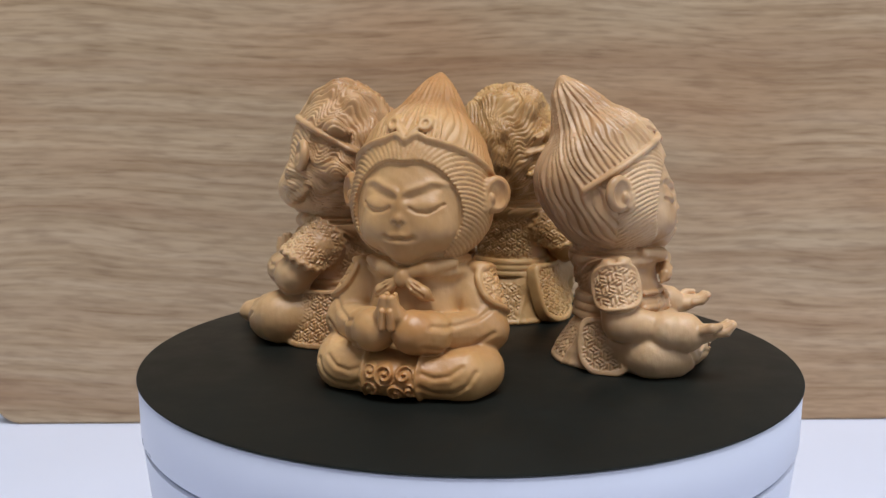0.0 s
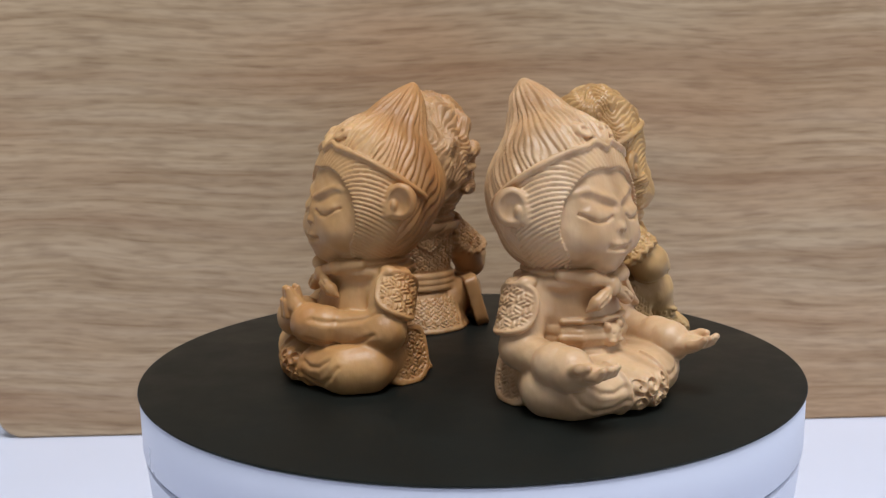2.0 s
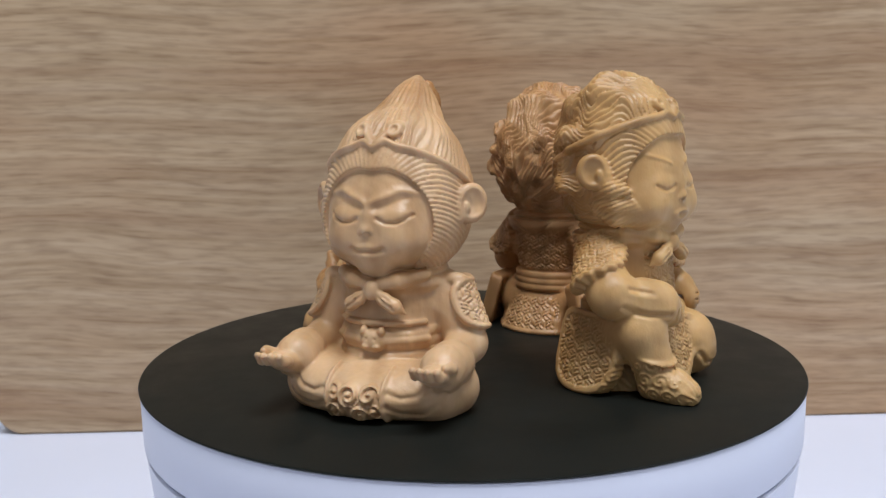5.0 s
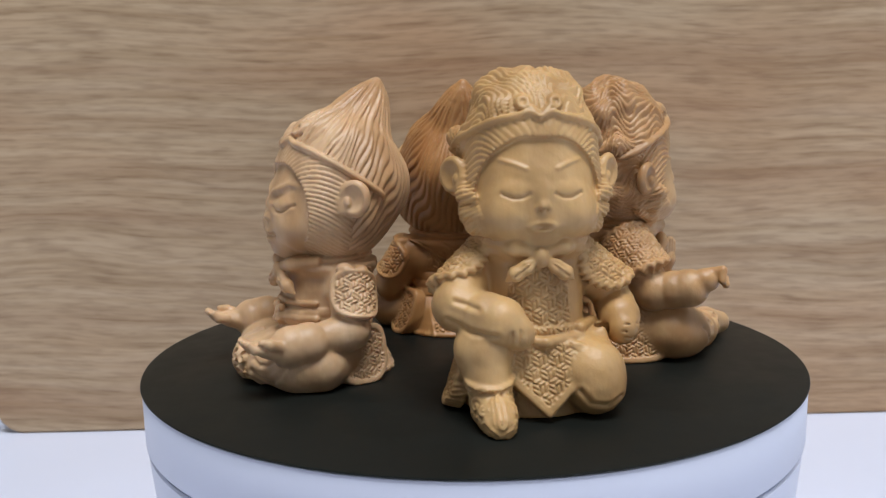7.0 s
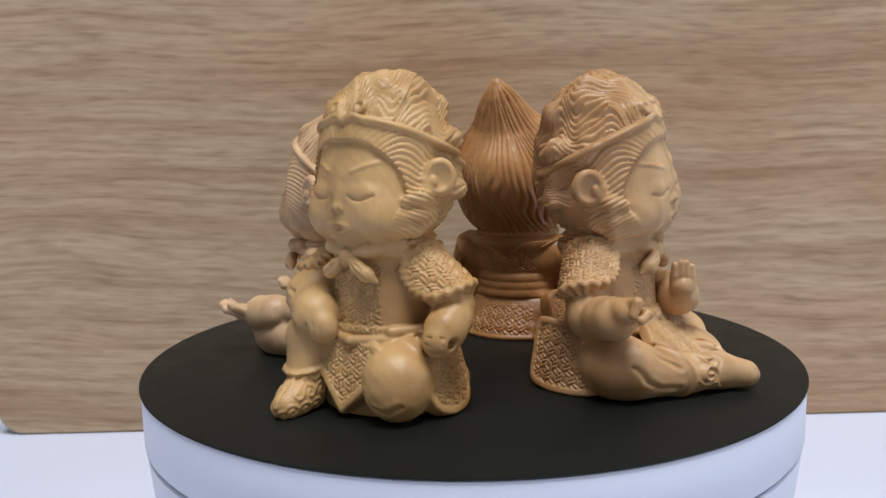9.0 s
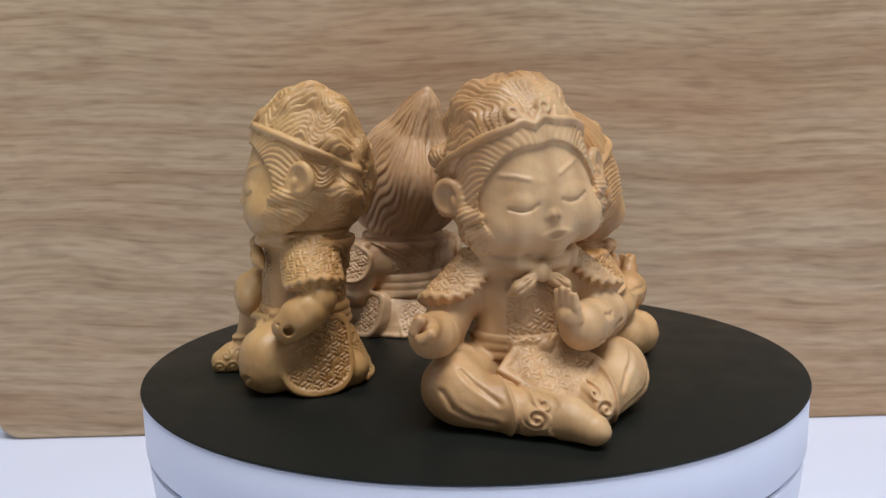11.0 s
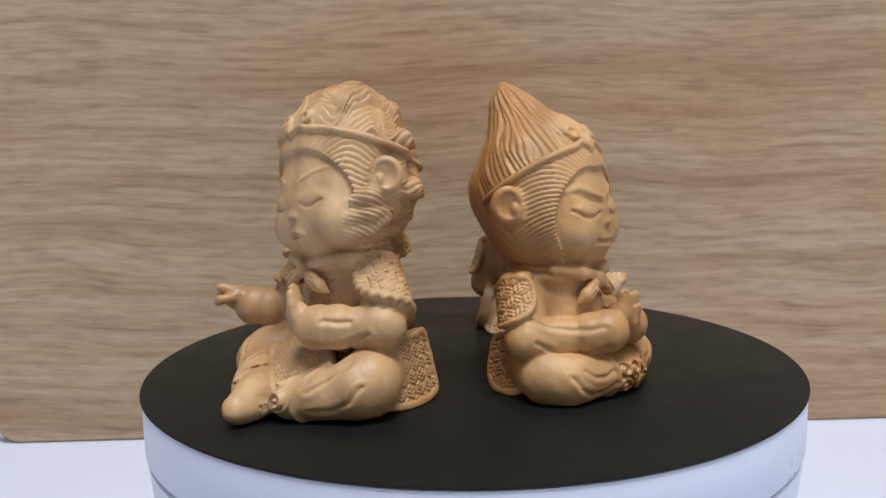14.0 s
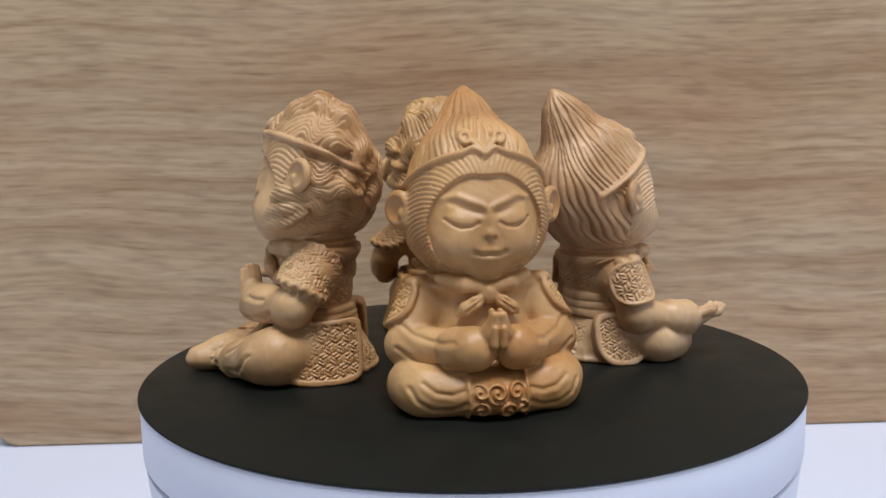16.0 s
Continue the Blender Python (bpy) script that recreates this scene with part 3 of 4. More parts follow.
    for s in (-1, 1):
        S.ell((s * 15.5, ey, ez), (1.6, 3.4, 3.8), 0.7, rot=(0, 0, -s * 42))
        S.ell((s * 16.5, ey - 1.0, ez + 0.1), (1.15, 2.4, 2.8), 0.3, rot=(0, 0, -s * 42), cut=True)
        S.ell((s * 15.1, ey - 1.4, ez - 0.8), (0.7, 0.8, 1.2), 0.35, rot=(0, 0, -s * 42))
        S.tube([(s * 15.0, ey - 0.2, ez - 1.4), (s * 15.5, ey + 0.5, ez + 0.2), (s * 15.3, ey - 0.4, ez + 1.4)], [0.5, 0.45, 0.35], 0.3)
        S.tube([(s * 14.1, ey - 2.4, ez - 2.5), (s * 13.8, ey - 2.7, ez - 0.5)], [0.9, 0.7], 0.6)
    S.at()


def bow(S, y, z):
    """The neckerchief: a collar, its point down the back, and the knot with two tails."""
    S.tube([(-8.0, 2.0, z - 4.0), (8.0, 2.0, z - 4.0)], [5.0], 1.5)
    S.ell((0, 1.2, z + 0.6), (11.2, 9.6, 3.0), 1.2)
    S.ell((0, 1.2, z + 2.6), (10.4, 9.4, 1.5), 0.35)
    S.ell((0, 1.4, z + 4.0), (9.4, 8.8, 1.6), 0.35)

    def point(x, yy, zz, d):
        low = z - 6.2 + 0.62 * np.abs(x)
        m = smooth(-0.15, 0.15, zz - low) * (yy > 3) * (zz < z + 1.5)
        hem = np.exp(-((zz - low - 0.7) / 0.3) ** 2) * (yy > 3)
        fold = np.exp(-((zz - low - 3.4 - 0.12 * np.abs(x)) / 0.35) ** 2) * (yy > 2)
        return -0.75 * m + 0.28 * hem * m + 0.3 * fold * m
    S.engrave((0, 6, z - 1), 14, point)
    for s in (-1, 1):
        S.tube([(0, y - 0.4, z + 0.6), (s * 4.5, y + 0.6, z + 1.6), (s * 8.6, y + 4.4, z + 2.4)], [1.0, 1.5, 1.1], 0.6)
        S.tube([(s * 1.0, y - 0.9, z - 0.5), (s * 2.6, y - 1.1, z - 1.7), (s * 4.4, y - 0.7, z - 2.9), (s * 6.0, y + 0.3, z - 4.3)], [0.8, 1.3, 1.4, 0.3], 0.35)
        S.tube([(s * 1.5, y - 2.1, z - 0.8), (s * 3.2, y - 2.3, z - 2.2), (s * 4.6, y - 1.9, z - 3.2)], [0.25], 0.25, cut=True)
        S.tube([(s * 2.2, y - 2.0, z - 0.6), (s * 4.0, y - 2.0, z - 1.8)], [0.2], 0.25, cut=True)
    S.ell((0, y - 1.1, z - 0.1), (1.45, 1.3, 1.9), 0.3)
    for x in (-0.5, 0.1, 0.65):
        S.tube([(x, y - 2.5, z + 1.5), (x * 0.8, y - 2.5, z - 1.6)], [0.2], 0.2, cut=True)


def hand_fingers(S, base, tip, side, spread, r=0.85, bend=(0, 0, 0.8)):
    """Four fingers from a palm's edge; side: the way across the palm."""
    base, tip, side = (np.array(v, float) for v in (base, tip, side))
    for i in range(4):
        off = side * (i - 1.5) * spread
        ln = (0.9, 1.0, 0.97, 0.82)[i]
        p1 = base + off + (tip - base) * 0.55 * ln
        p2 = base + off + (tip - base) * ln + np.array(bend)
        S.tube([base + off, p1, p2], [r, r * 0.95, r * 0.7], 0.3)


def skirt_panels(S, x, y, z, half, power=3):
    """Plaited side plates, each in a plain border."""
    def plait(px, py, pz):
        r = np.abs(py / (half[1] - 1.1)) ** power + np.abs((pz - (0.12 / power) * py * py + 0.3) / (half[2] - 1.2)) ** power
        return np.where(r < 1, 0.8 - 0.85 * chevrons(py, pz, 1.75), 0)
    for s in (-1, 1):
        S.plate((s * x, y, z), half, 0.5, rot=(0, s * -16, s * 8), relief=plait, power=power)


def column(S, rows, fn=None, k=0.8):
    """An upright body of oval section; rows of (z, half-width, half-depth, middle y); fn: relief."""
    Z = [r[0] for r in rows]

    def field(x, y, z):
        rx, ry, yc = (np.interp(z, Z, [r[i] for r in rows]).astype(np.float32) for i in (1, 2, 3))
        d = (np.sqrt((x / rx) ** 2 + ((y - yc) / ry) ** 2) - 1) * np.minimum(rx, ry)
        if fn:
            d = d + fn(x, y - yc, z)
        mid, half = (Z[0] + Z[-1]) / 2, (Z[-1] - Z[0]) / 2
        return np.maximum(d, np.abs(z - mid) - half)
    S.put((0, 1, (Z[0] + Z[-1]) / 2), math.hypot((Z[-1] - Z[0]) / 2, 13), field, k)


def torso(S, top, belts, belly):
    """The armoured coat: plaited back, sash of several turns, flared skirt with a plaited panel behind."""
    lo, hi = belts

    def relief(x, y, z):
        u = x * 1.12
        back = (y > 1.5) & (np.abs(x) < 8.2) & (z > hi + 0.8) & (z < top - 0.5)
        panel = (y > 1.5) & (np.abs(x) < 7.2) & (z > 1.6) & (z < lo - 1.6)
        d = np.where(back | panel, 0.35 - 0.8 * chevrons(u, z, 1.8), 0)
        rim = np.exp(-((np.abs(x) - 8.0) / 0.35) ** 2) * (y > 0) * (z < lo - 0.6) + np.exp(-((z - 0.7) / 0.5) ** 2) * (y > 0)
        d = d - 0.35 * rim
        # pleats at the sides of the skirt
        side = (np.abs(x) > 8.4) & (z < lo - 0.5)
        d = d + np.where(side, 0.35 * np.abs(np.sin(1.1 * y)) - 0.1, 0)
        # the sash
        n = (hi - lo) / 3
        s = np.where((z > lo) & (z < hi), 0.6 + 0.35 * np.abs(np.sin(math.pi * (z - lo) / n)) ** 0.5, 0)
        return d - s
    column(S, [(-0.5, 13.2, 12.6, 2.4), (3, 12.3, 11.6, 2.0), (lo - 2, 9.9, 9.6, 1.0), (lo, 9.4, 8.9, 0.6), (hi, 9.2, 8.4, 0.4),
               ((hi + top) / 2, 9.9, 8.6, 0.7), (top, 9.4, 8.4, 1.0), (top + 2.5, 8.0, 7.6, 1.2)], relief)
    S.ell((0, belly, (hi + lo) / 2 + 1.5), (9.4, 7.0, 9.0), 1.0)


def shell(S, a, b, R, side, ha, ht, tc, scallops=0, point=0.05):
    """A curved plaited plate lying on an upper arm from a to b, with a raised rim."""
    a, b = np.array(a, float), np.array(b, float)
    u = (b - a) / np.linalg.norm(b - a)
    e1 = np.array([side, 0, 0.0])
    e1 = e1 - u * (e1 @ u)
    e1 /= np.linalg.norm(e1)
    e2 = np.cross(u, e1)

    def fn(x, y, z):
        x, y, z = x - a[0], y - a[1], z - a[2]
        t = x * u[0] + y * u[1] + z * u[2]
        q1 = x * e1[0] + y * e1[1] + z * e1[2]
        q2 = x * e2[0] + y * e2[1] + z * e2[2]
        rad = np.where(t < 0, np.sqrt(q1 * q1 + q2 * q2 + t * t), np.sqrt(q1 * q1 + q2 * q2))
        arc = np.arctan2(q2, q1) * R
        v = t - tc + point * arc * arc * 0.5 - 0.4
        r = (np.abs(arc / ha) ** 2.6 + np.abs(v / ht) ** 2.6) ** (1 / 2.6)
        if scallops:
            r = r * (1 + 0.045 * np.cos(scallops * np.arctan2(v / ht, arc / ha)))
        rim = np.exp(-((r - 0.90) / 0.075) ** 2) * 0.45
        weave = (chevrons(arc, v, 1.75) * 0.75 - 0.35) * smooth(0.84, 0.76, r)
        return np.maximum(rad - (R + 0.95 + rim + weave), (r - 1) * min(ha, ht) * 0.8)
    S.put(a + u * tc, max(ha, ht) + R + 1.5, fn, 0.2)


def cross_legs(S, knee, foot_y):
    for s in (-1, 1):
        S.tube([(s * 7, 4, 5), (s * (knee - 1.0), -6.0, 4.6), (s * (knee - 2.6), -9.6, 4.4)], [5.4, 4.9, 4.8], 1.8)
        S.tube([(s * (knee - 2.6), -9.6, 4.4), (s * 2.0, foot_y, 4.0)], [4.7, 3.9], 2.2)

    def clouds(x, y, z, d):
        m = (y < foot_y + 3.5) & (np.abs(x) < 5.2)
        h = np.maximum(curl(x, z, -0.4, 5.4, 2.3), np.maximum(curl(x, z, 1.6, 1.8, 1.9, -1), np.maximum(curl(x, z, -3.4, 2.2, 1.8), np.maximum(curl(x, z, 3.3, 5.6, 1.8, -1), np.maximum(curl(x, z, -3.6, 5.6, 1.6), curl(x, z, 4.4, 2.4, 1.5))))))
        ridge = np.exp(-((np.abs(x) - 5.5) / 0.4) ** 2) * 0.6 * (y < foot_y + 3.5)
        return np.where(m, -0.85 * h + 0.2, 0) - ridge
    for s in (-1, 1):
        S.ell((s * 8.4, foot_y + 7.4, 4.5), (8.6, 8.4, 4.9), 2.0)
    S.ell((0, foot_y + 5.0, 5.6), (10.0, 7.5, 3.4), 1.0)
    S.engrave((0, foot_y - 2, 4), 8.5, clouds)


def folds(S, c, rad, y_max, lines, depth=0.34, mirror=True):
    """Creases of cloth cut into the front of a limb."""
    def cut(x, y, z, d):
        out = 0
        for pts in lines:
            q = line_dist(np.abs(x) if mirror else x, z, pts)
            out = out + depth * np.exp(-(q / 0.36) ** 2) - 0.4 * depth * np.exp(-((q - 0.9) / 0.5) ** 2)
        return out * (y < y_max)
    S.engrave(c, rad, cut)


def cuff(S, a, b, r):
    """A bracer round a forearm, with two rims."""
    a, b = np.array(a, float), np.array(b, float)
    r += 0.35
    S.tube([a, b], [r], 0.25)
    u = (b - a) / np.linalg.norm(b - a)
    for p in (a, b):
        S.tube([p - u * 0.25, p + u * 0.25], [r + 0.6], 0.3)


GRID = 0.26


def praying_figure():
    S = Carving((-24, -25, -1.2), (24, 24, 65), GRID)
    head(S, (0, 0, 38.8))
    torso(S, 22, (9.6, 15.2), -2.6)
    cross_legs(S, 15.2, -14.2)
    skirt_panels(S, 12.8, 3.0, 5.6, (1.5, 6.4, 6.2))
    for s in (-1, 1):
        S.tube([(s * 10.5, 2, 20.5), (s * 15.0, -2.2, 11.8)], [4.2, 4.3], 0.9)
        S.tube([(s * 15.0, -2.2, 11.6), (s * 5.0, -12.6, 12.6)], [4.3, 3.0], 0.9)
        cuff(S, (s * 6.4, -11.6, 12.5), (s * 4.2, -13.6, 12.9), 3.35)
        S.tube([(s * 2.6, -14.0, 13.6), (s * 1.0, -16.0, 16.6), (s * 0.75, -17.2, 19.8)], [2.3, 1.9, 0.9], 0.5)
        for i in range(4):
            S.tube([(s * 0.9, -14.4 - i * 1.1, 15.6 - i * 0.4), (s * 0.8, -15.2 - i * 0.95, 20.2 - i * 0.9)], [0.8, 0.62], 0.22)
    folds(S, (0, -8, 11), 22, -2, [[(7.0, 10.6), (10.4, 9.4), (14.0, 9.8), (17.4, 12.0)], [(8.0, 14.6), (11.0, 13.9), (14.4, 14.6), (16.6, 16.4)]], 0.26)
    folds(S, (0, -10, 4), 22, -5, [[(6.0, 3.4), (8.6, 2.0), (12.0, 2.0), (14.8, 3.8), (16.0, 6.0)], [(6.2, 5.8), (8.6, 5.0), (11.4, 5.4), (13.6, 7.0)]], 0.26)
    bow(S, -8.6, 22.5)
    for s in (-1, 1):
        shell(S, (s * 10.5, 2, 20.5), (s * 15.0, -2.2, 11.8), 4.3, s, 5.4, 5.2, 3.4)
        S.ell((s * 12.6, 0.2, 23.6), (2.3, 1.7, 1.3), 0.4)
        S.ell((s * 13.2, 3.2, 23.2), (2.0, 1.5, 1.2), 0.4)
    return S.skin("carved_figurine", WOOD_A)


def meditating_figure():
    S = Carving((-24, -27, -1.2), (24, 24, 65), GRID)
    head(S, (0, 0, 38.6))
    torso(S, 22, (9.6, 15.2), -1.6)
    cross_legs(S, 14.9, -15.4)
    skirt_panels(S, 12.8, 3.0, 5.6, (1.5, 6.4, 6.2))
    # belt with a beast-head clasp, and the apron over the lap
    S.ell((0, -1.2, 13.2), (9.2, 8.0, 3.6), 0.4)
    for z in (10.2, 11.9, 14.1, 16.2):
        S.tube([(-8.6, -4.6, z), (-6.2, -7.2, z), (-2.6, -8.8, z), (2.6, -8.8, z), (6.2, -7.2, z), (8.6, -4.6, z)], [0.55], 0.3)
    S.tube([(-8.8, -4.8, 13.0), (-6.2, -7.4, 13.0), (-2.6, -8.9, 13.0), (2.6, -8.9, 13.0), (6.2, -7.4, 13.0), (8.8, -4.8, 13.0)], [0.9], 0.3)
    S.ell((0, -9.4, 13.0), (2.5, 1.6, 2.2), 0.3)
    for s in (-1, 1):
        S.ell((s * 1.8, -9.8, 14.9), (0.7, 0.9, 0.9), 0.3)
        S.ell((s * 0.9, -10.9, 13.6), (0.45, 0.4, 0.4), 0.15, cut=True)
        S.ell((s * 1.1, -10.7, 12.1), (0.8, 0.6, 0.6), 0.2)
    S.tube([(-1.5, -11.0, 11.6), (1.5, -11.0, 11.6)], [0.3], 0.2, cut=True)
    S.ell((0, -9.6, 7.6), (8.0, 5.4, 2.2), 1.0, rot=(14, 0, 0))
    for s in (-1, 1):
        S.tube([(s * 10.5, 2, 20.5), (s * 14.8, 0.5, 11.6)], [4.1, 3.9], 0.9)
        S.tube([(s * 14.8, 0.4, 11.2), (s * 14.8, -12.0, 9.4)], [3.9, 2.9], 0.9)
        cuff(S, (s * 15.2, -8.8, 9.9), (s * 14.9, -11.8, 9.6), 3.25)
        S.ell((s * 15.2, -16.0, 9.6), (3.0, 3.7, 1.9), 0.7, rot=(-14, 0, 0))
        hand_fingers(S, (s * 15.2, -18.2, 10.2), (s * 15.2, -22.0, 11.0), (1, 0, 0), 1.45, 0.95, (0, 0.3, 0.9))
        S.tube([(s * 17.4, -14.6, 10.4), (s * 18.4, -17.0, 11.4), (s * 17.9, -18.6, 11.9)], [1.1, 1.0, 0.7], 0.4)
    folds(S, (0, -10, 4), 22, -5, [[(6.0, 3.4), (8.6, 2.0), (12.0, 2.0), (14.8, 3.8), (16.0, 6.0)], [(6.2, 5.8), (8.6, 5.0), (11.4, 5.4), (13.6, 7.0)]], 0.26)
    bow(S, -8.6, 22.6)
    for s in (-1, 1):
        shell(S, (s * 10.8, 2, 20.5), (s * 14.8, 0.5, 11.6), 4.2, s, 5.4, 5.2, 3.4)
        S.ell((s * 12.8, 0.4, 23.6), (2.3, 1.7, 1.3), 0.4)
        S.ell((s * 13.3, 3.4, 23.2), (2.0, 1.5, 1.2), 0.4)
    return S.skin("carved_figurine", WOOD_B)


def kneeling_figure():
    S = Carving((-22, -25, -1.2), (23, 23, 68), GRID)
    head(S, (0, -0.8, 44.2), (0, 0, 0), 0.92, flame=False)
    torso(S, 28.5, (11.8, 16.4), -1.2)
    S.ell((0, -1.2, 19.5), (9.0, 6.8, 10.5), 1.0)
    skirt_panels(S, 13.2, 1.6, 7.8, (1.6, 7.6, 8.0), 4)

    def chest(x, y, z, d):
        m = (y < 0) & (np.abs(x) < 6.6 - 0.05 * z) & (z > 15) & (z < 27.5)
        return np.where(m, 0.35 - 0.7 * chevrons(x, z, 1.8), 0)
    S.engrave((0, -6, 20), 12, chest)
    # bent leg with its boot
    S.tube([(-6, 3, 8.5), (-10.2, -8.2, 12.8)], [6.0, 5.3], 1.0)
    S.tube([(-10.2, -8.6, 12.2), (-9.3, -11.6, 4.6)], [4.8, 3.7], 0.8)
    S.ell((-9.6, -11.0, 8.2), (4.5, 4.5, 0.95), 0.3, rot=(14, 0, 0))
    S.tube([(-9.3, -11.6, 3.0), (-8.8, -15.2, 2.6), (-8.6, -17.4, 1.9)], [3.7, 3.3, 2.7], 0.8)

    def boot(x, y, z, d):
        m = (z < 7.6) & (x < -4.0)
        h = np.where(np.abs(x + 9.0) > 2.5, scrolls(y, z, 2.8), scrolls(x + 8.8, z - 0.9 * y, 2.8))
        return np.where(m, -0.3 * h + 0.08, 0)
    S.engrave((-9, -13, 4), 8, boot)
    # the leg that kneels
    S.tube([(5, 0, 10.5), (9.6, -7.4, 7.4), (10.0, -8.0, 5.6)], [6.6, 5.9, 5.7], 1.2)
    S.tube([(10, -7, 4.6), (9.5, 9, 3.6)], [4.6, 3.6], 1.0)
    S.ell((5.2, -2.4, 9.6), (7.8, 7.6, 5.6), 1.0)
    S.ell((-4.0, -1.0, 10.0), (7.0, 7.0, 5.6), 1.0)
    # apron: a plaited point between the legs
    def plait(px, py, pz):
        m = (np.abs(px) < 5.5) & (np.abs(pz) < 5.5) & (py < 0)
        return np.where(m, 0.6 - 0.7 * chevrons((px + pz) * 0.7071, (pz - px) * 0.7071, 1.8), 0) + np.maximum(0, (pz - px) * 0.7071 - 3.2)
    S.at((0.8, -9.4, 10.0), (-16, 0, 0))
    S.slab((0, 0, 0), (7.0, 1.4, 7.0), 0.6, 0.5, rot=(0, 45, 0), relief=plait)
    S.at()
    S.tube([(-6.6, -7.4, 14.2), (0.8, -9.9, 13.8), (7.8, -6.6, 14.2)], [0.8, 1.0, 0.8], 0.4)
    S.tube([(7.6, -6.4, 15.6), (11.2, -1.6, 15.6)], [1.0], 0.4)
    S.tube([(7.6, -6.4, 13.4), (11.2, -1.6, 13.2)], [1.1], 0.4)

    # arms: one laid on the knee, one hanging with a hollow fist
    S.tube([(-11.2, 0.8, 25), (-14.2, -4.6, 20.0)], [4.4, 4.7], 0.9)
    S.tube([(-14.2, -4.6, 19.8), (-6.6, -10.4, 17.6)], [4.5, 3.3], 0.8)
    cuff(S, (-9.4, -8.4, 18.4), (-7.6, -9.8, 17.9), 3.6)
    S.ell((-4.6, -11.4, 16.2), (3.0, 2.7, 3.3), 0.7, rot=(0, -25, 0))
    for i in range(3):
        S.tube([(-5.9 + i * 1.4, -13.9, 17.0), (-6.2 + i * 1.4, -13.6, 13.4)], [0.22], 0.3, cut=True)
    S.tube([(11.4, 1.2, 25), (15.6, 2.2, 19.8), (16.2, -1.0, 16.6)], [4.2, 3.5, 2.7], 0.9)
    cuff(S, (16.1, 0.4, 17.8), (16.3, -1.6, 16.4), 2.95)
    S.ell((16.4, -3.6, 14.6), (3.1, 3.4, 3.3), 0.6)
    S.tube([(12, -3.8, 14.6), (21, -3.8, 14.4)], [1.0], 0.4, cut=True)
    for i in range(3):
        S.tube([(15.2, -7.0, 13.2 + i * 1.3), (18.6, -5.6, 13.0 + i * 1.3)], [0.2], 0.25, cut=True)
    folds(S, (-12, -8, 18), 9, -5, [[(-16.4, 18.4), (-12.6, 16.6), (-8.6, 16.4)], [(-15.2, 21.6), (-11.6, 20.6)]], mirror=False)
    folds(S, (10, -12, 5), 8, -8, [[(6.4, 5.6), (8.2, 3.4), (11.4, 2.8), (13.8, 4.2)]], mirror=False)
    bow(S, -8.2, 29.0)
    shell(S, (-7.6, 1.4, 26.4), (-15.4, -3.2, 19.8), 4.9, -1, 8.2, 6.2, 4.4, 26)
    shell(S, (7.6, 1.4, 26.4), (16.4, 2.0, 19.4), 4.8, 1, 8.2, 6.2, 4.4, 26)
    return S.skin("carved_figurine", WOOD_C)


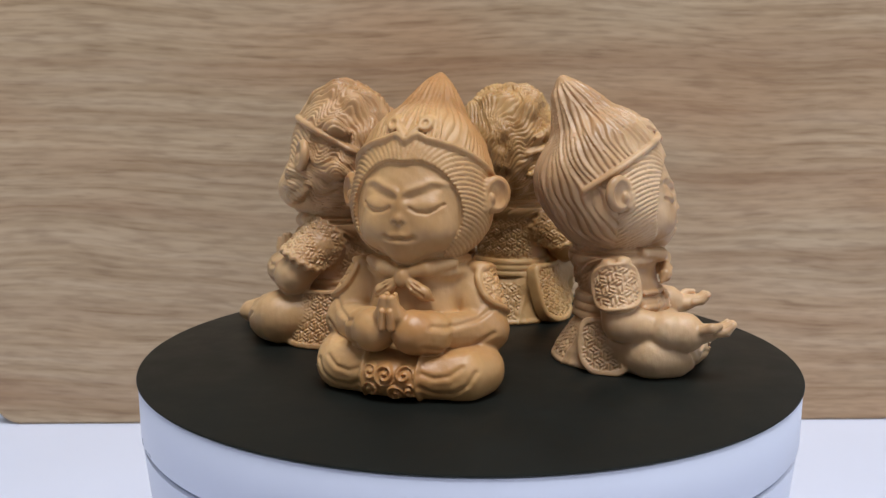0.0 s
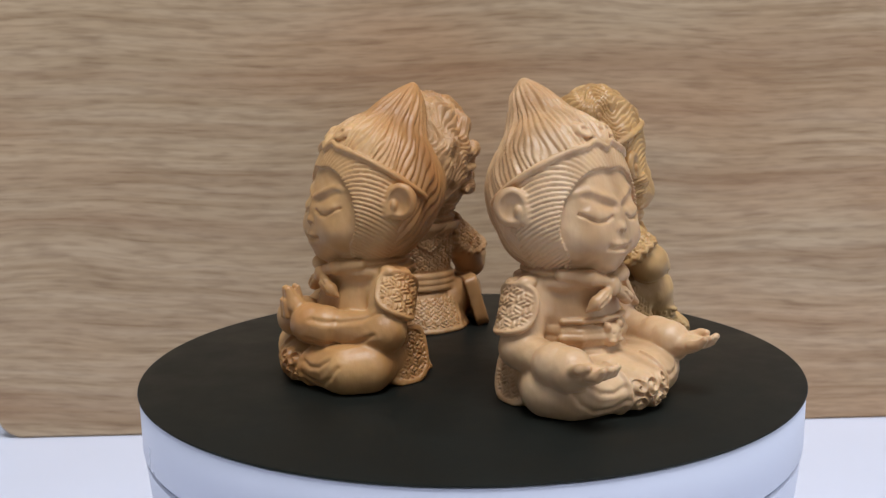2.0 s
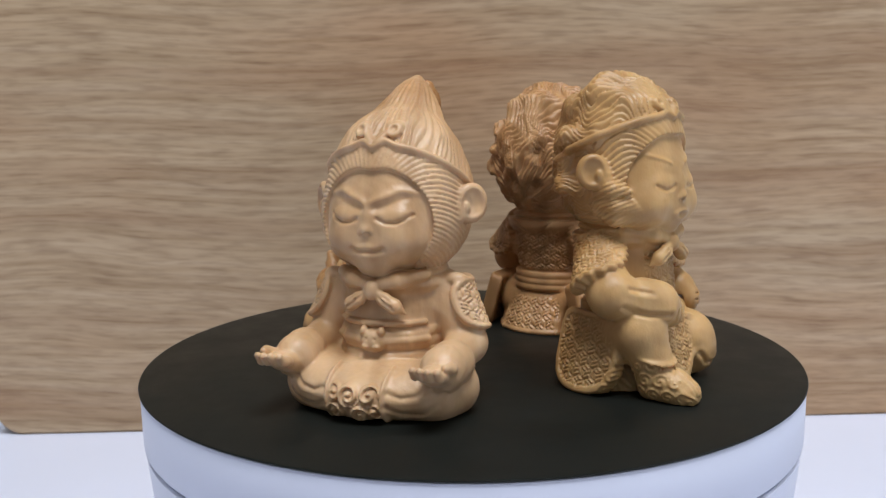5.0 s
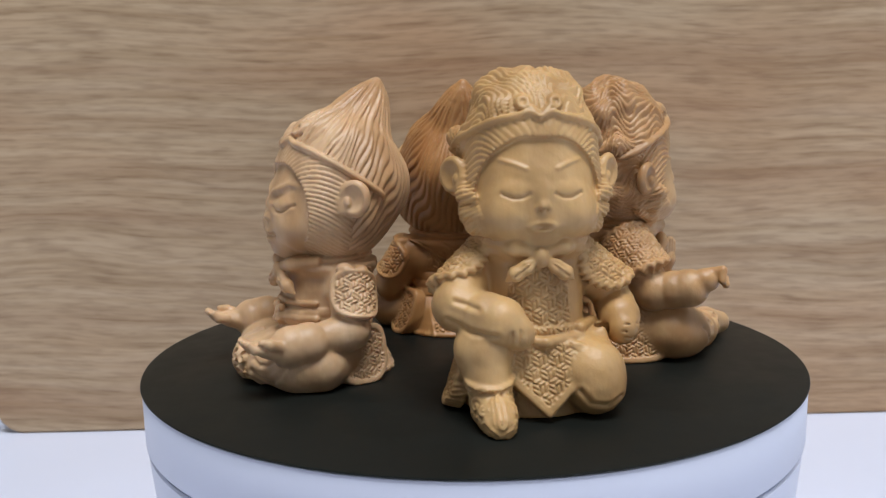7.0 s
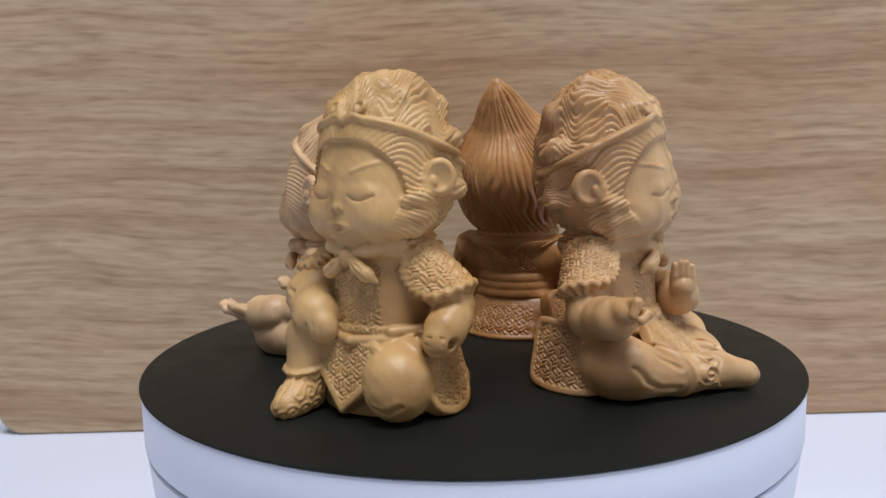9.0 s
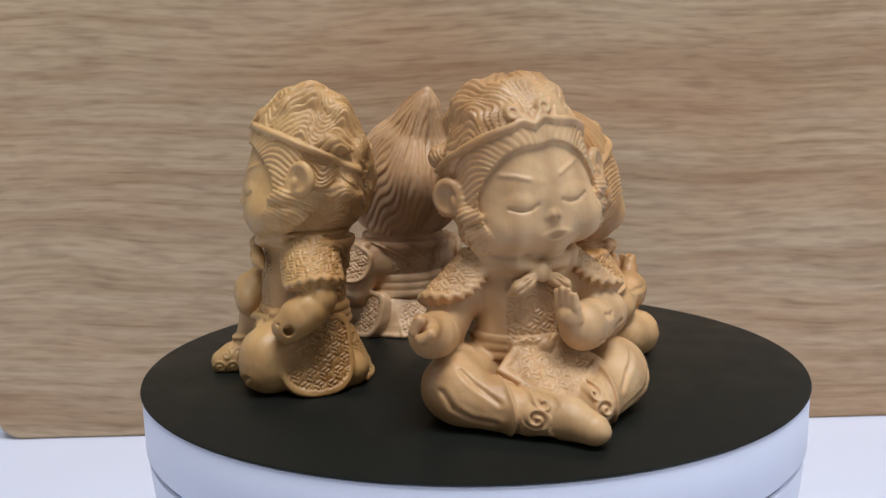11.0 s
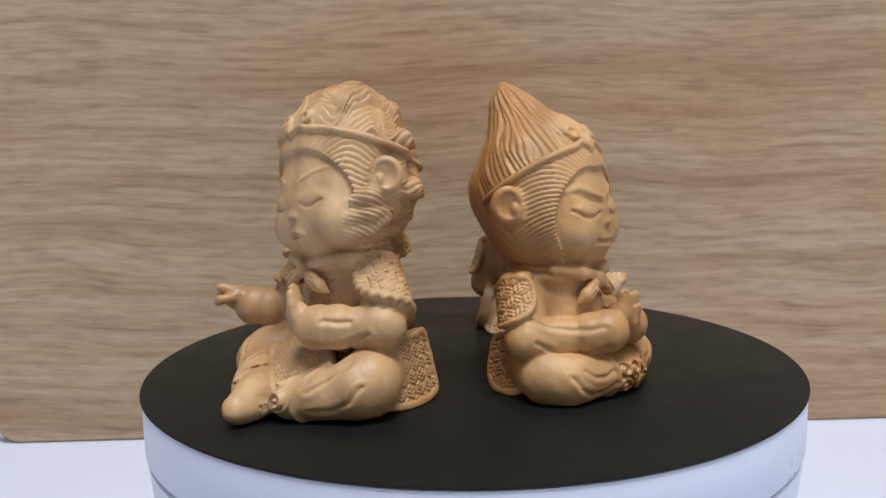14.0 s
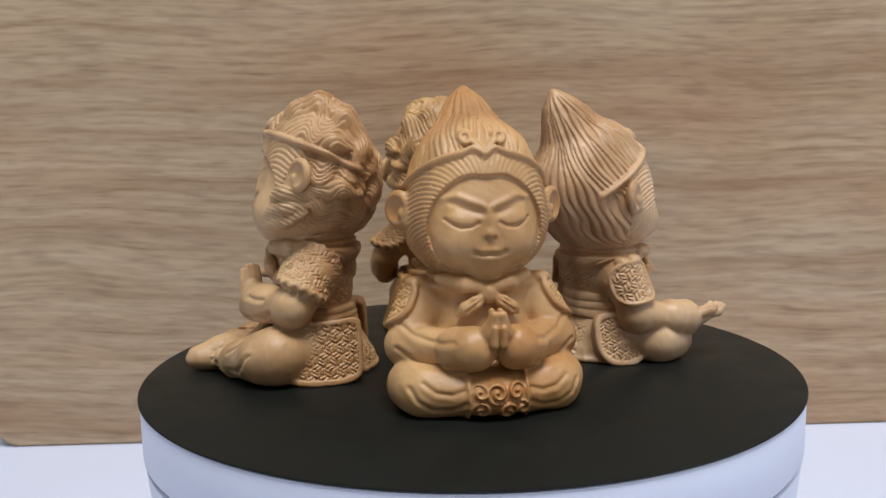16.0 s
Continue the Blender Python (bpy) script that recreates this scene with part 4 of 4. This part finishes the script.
def gesturing_figure():
    S = Carving((-28, -31, -1.2), (26, 23, 67), GRID)
    head(S, (0, -0.9, 43.4), (0, -9.5, 0), 0.96, flame=False)
    torso(S, 27, (10.2, 14.8), -0.8)
    skirt_panels(S, 15.2, 3.4, 6.6, (1.8, 8.6, 7.0), 7)

    def chest(x, y, z, d):
        m = (y < 0) & (np.abs(x) < 5.8) & (z > 14) & (z < 25.5)
        return np.where(m, 0.35 - 0.7 * chevrons(x, z, 1.8), 0)
    S.engrave((0, -5, 20), 11, chest)
    for s in (-1, 1):
        S.tube([(s * 7.5, 3, 6.4), (s * 15.6, -6.6, 6.2), (s * 15.0, -9.4, 5.8)], [6.3, 6.2, 5.6], 1.0)
        S.tube([(s * 15.2, -9.0, 5.4), (s * 6.2, -17.4, 3.6)], [5.4, 3.8], 0.8)
    S.tube([(-5, -18.0, 3.8), (-0.6, -21.6, 3.6), (1.6, -26.2, 3.0)], [3.9, 3.6, 2.7], 1.0)
    S.ell((1.4, -22.6, 2.6), (3.0, 6.4, 2.6), 0.8, rot=(0, 0, 14))

    def socks(x, y, z, d):
        m = (y < -13.5) & (y > -23.0) & (np.abs(x) < 9.4) & (np.abs(x) > 3.0)
        h = np.maximum(curl(np.abs(x), z, 6.6, 4.2, 2.3), np.maximum(curl(np.abs(x), z, 4.0, 2.4, 1.6, -1), curl(np.abs(x), z, 5.2, 6.8, 1.6)))
        ridge = np.exp(-((np.abs(x) - 9.6) / 0.4) ** 2) * 0.6 * (y < -12)
        return np.where(m, -0.8 * h + 0.2, 0) - ridge
    S.engrave((0, -17, 4), 12, socks)
    folds(S, (0, -10, 6), 22, -5, [[(12.2, 2.6), (15.5, 3.0), (18.6, 4.8), (19.8, 7.4)], [(11.6, 6.2), (14.6, 8.6), (16.4, 10.6)]])
    # plaited apron over the lap
    def plait(px, py, pz):
        m = (np.abs(px) < 6.0) & (np.abs(pz) < 6.0) & (py < 0)
        return np.where(m, 0.5 - 0.6 * chevrons((px + pz) * 0.7071, (pz - px) * 0.7071, 1.8), 0)
    S.at((0.6, -10.8, 9.4), (-50, 0, 0))
    S.slab((0, 0, 0), (7.4, 1.3, 7.4), 0.6, 0.5, rot=(0, 45, 0), relief=plait)
    S.at()
    S.slab((0, -7.0, 13.2), (5.6, 1.3, 0.9), 0.5, 0.4)
    S.ell((0.8, -8.6, 13.0), (1.7, 1.3, 1.4), 0.4)
    # arms
    S.tube([(11.4, 1.8, 23), (15.6, -2.6, 16.6)], [4.4, 4.4], 0.9)
    S.tube([(15.6, -2.6, 16.4), (6.8, -11.4, 16.4)], [4.3, 3.1], 0.8)
    cuff(S, (9.6, -8.8, 16.5), (7.2, -11.0, 16.4), 3.4)
    S.tube([(4.8, -12.6, 16.8), (3.4, -13.2, 19.0)], [2.5, 2.3], 0.6)
    hand_fingers(S, (3.4, -13.2, 18.6), (2.4, -13.6, 24.0), (0.55, -0.8, 0), 1.2, 0.95, (0, 0, 0))
    S.tube([(-11.4, 1.8, 22.6), (-16.6, -1.4, 15.6)], [4.4, 4.2], 0.9)
    S.tube([(-16.6, -1.4, 15.2), (-20.4, -8.0, 16.4)], [4.0, 2.9], 0.8)
    cuff(S, (-18.6, -5.0, 15.9), (-20.2, -7.6, 16.4), 3.2)
    S.ell((-22.2, -10.6, 18.4), (2.6, 3.0, 2.6), 0.7)
    S.tube([(-22.6, -11.6, 20.0), (-24.0, -13.4, 20.6), (-25.0, -13.0, 18.6)], [1.2, 1.0, 0.8], 0.4)
    S.tube([(-21.2, -12.4, 18.6), (-22.4, -14.6, 18.4), (-24.2, -14.2, 17.6)], [1.1, 1.0, 0.8], 0.4)
    folds(S, (13, -7, 16), 8, -3, [[(8.6, 14.2), (12.6, 13.6), (16.8, 15.8)], [(10.8, 18.4), (13.8, 18.0)]], mirror=False)
    bow(S, -8.0, 26.7)
    shell(S, (7.8, 1.6, 24.8), (16.2, -2.2, 17.4), 4.9, 1, 8.2, 6.6, 4.6, 26)
    shell(S, (-7.8, 1.6, 24.8), (-17.0, -1.0, 17.0), 4.9, -1, 8.2, 6.6, 4.6, 26)
    return S.skin("carved_figurine", WOOD_D)


# each figure's place on the mat (millimetres) and the way it is turned
FIGURES = (
    (praying_figure(), -8.3, -24.1, -12.8, "amber boxwood carved monkey figurine praying cross-legged on the turntable"),
    (meditating_figure(), 34.3, -4.2, 87.6, "pale boxwood carved monkey figurine meditating with open palms"),
    (kneeling_figure(), 9.5, 38.0, 156.0, "yellowish boxwood carved monkey figurine kneeling on one knee"),
    (gesturing_figure(), -33.3, 13.3, 250.5, "honey boxwood carved monkey figurine cross-legged with one hand raised"),
)
for fig, fx, fy, fr, words in FIGURES:
    tagged(fig, words, "figurine", "carved figurines on the turntable")


# ================= movement =================
def motions():
    times = [0.0, 0.1] + [0.25 * i for i in range(1, 64)] + [15.9, 16.0]
    walk(PLATTER, [(t, pose(0, 0, TOP, 0, 0, START + SPIN * t)) for t in times])
    for fig, fx, fy, fr, words in FIGURES:
        walk(fig, [(t, pose(0, 0, TOP + 0.00005, 0, 0, START + SPIN * t) @ pose(fx / 1000, fy / 1000, 0, 0, 0, fr)) for t in times])


motions()
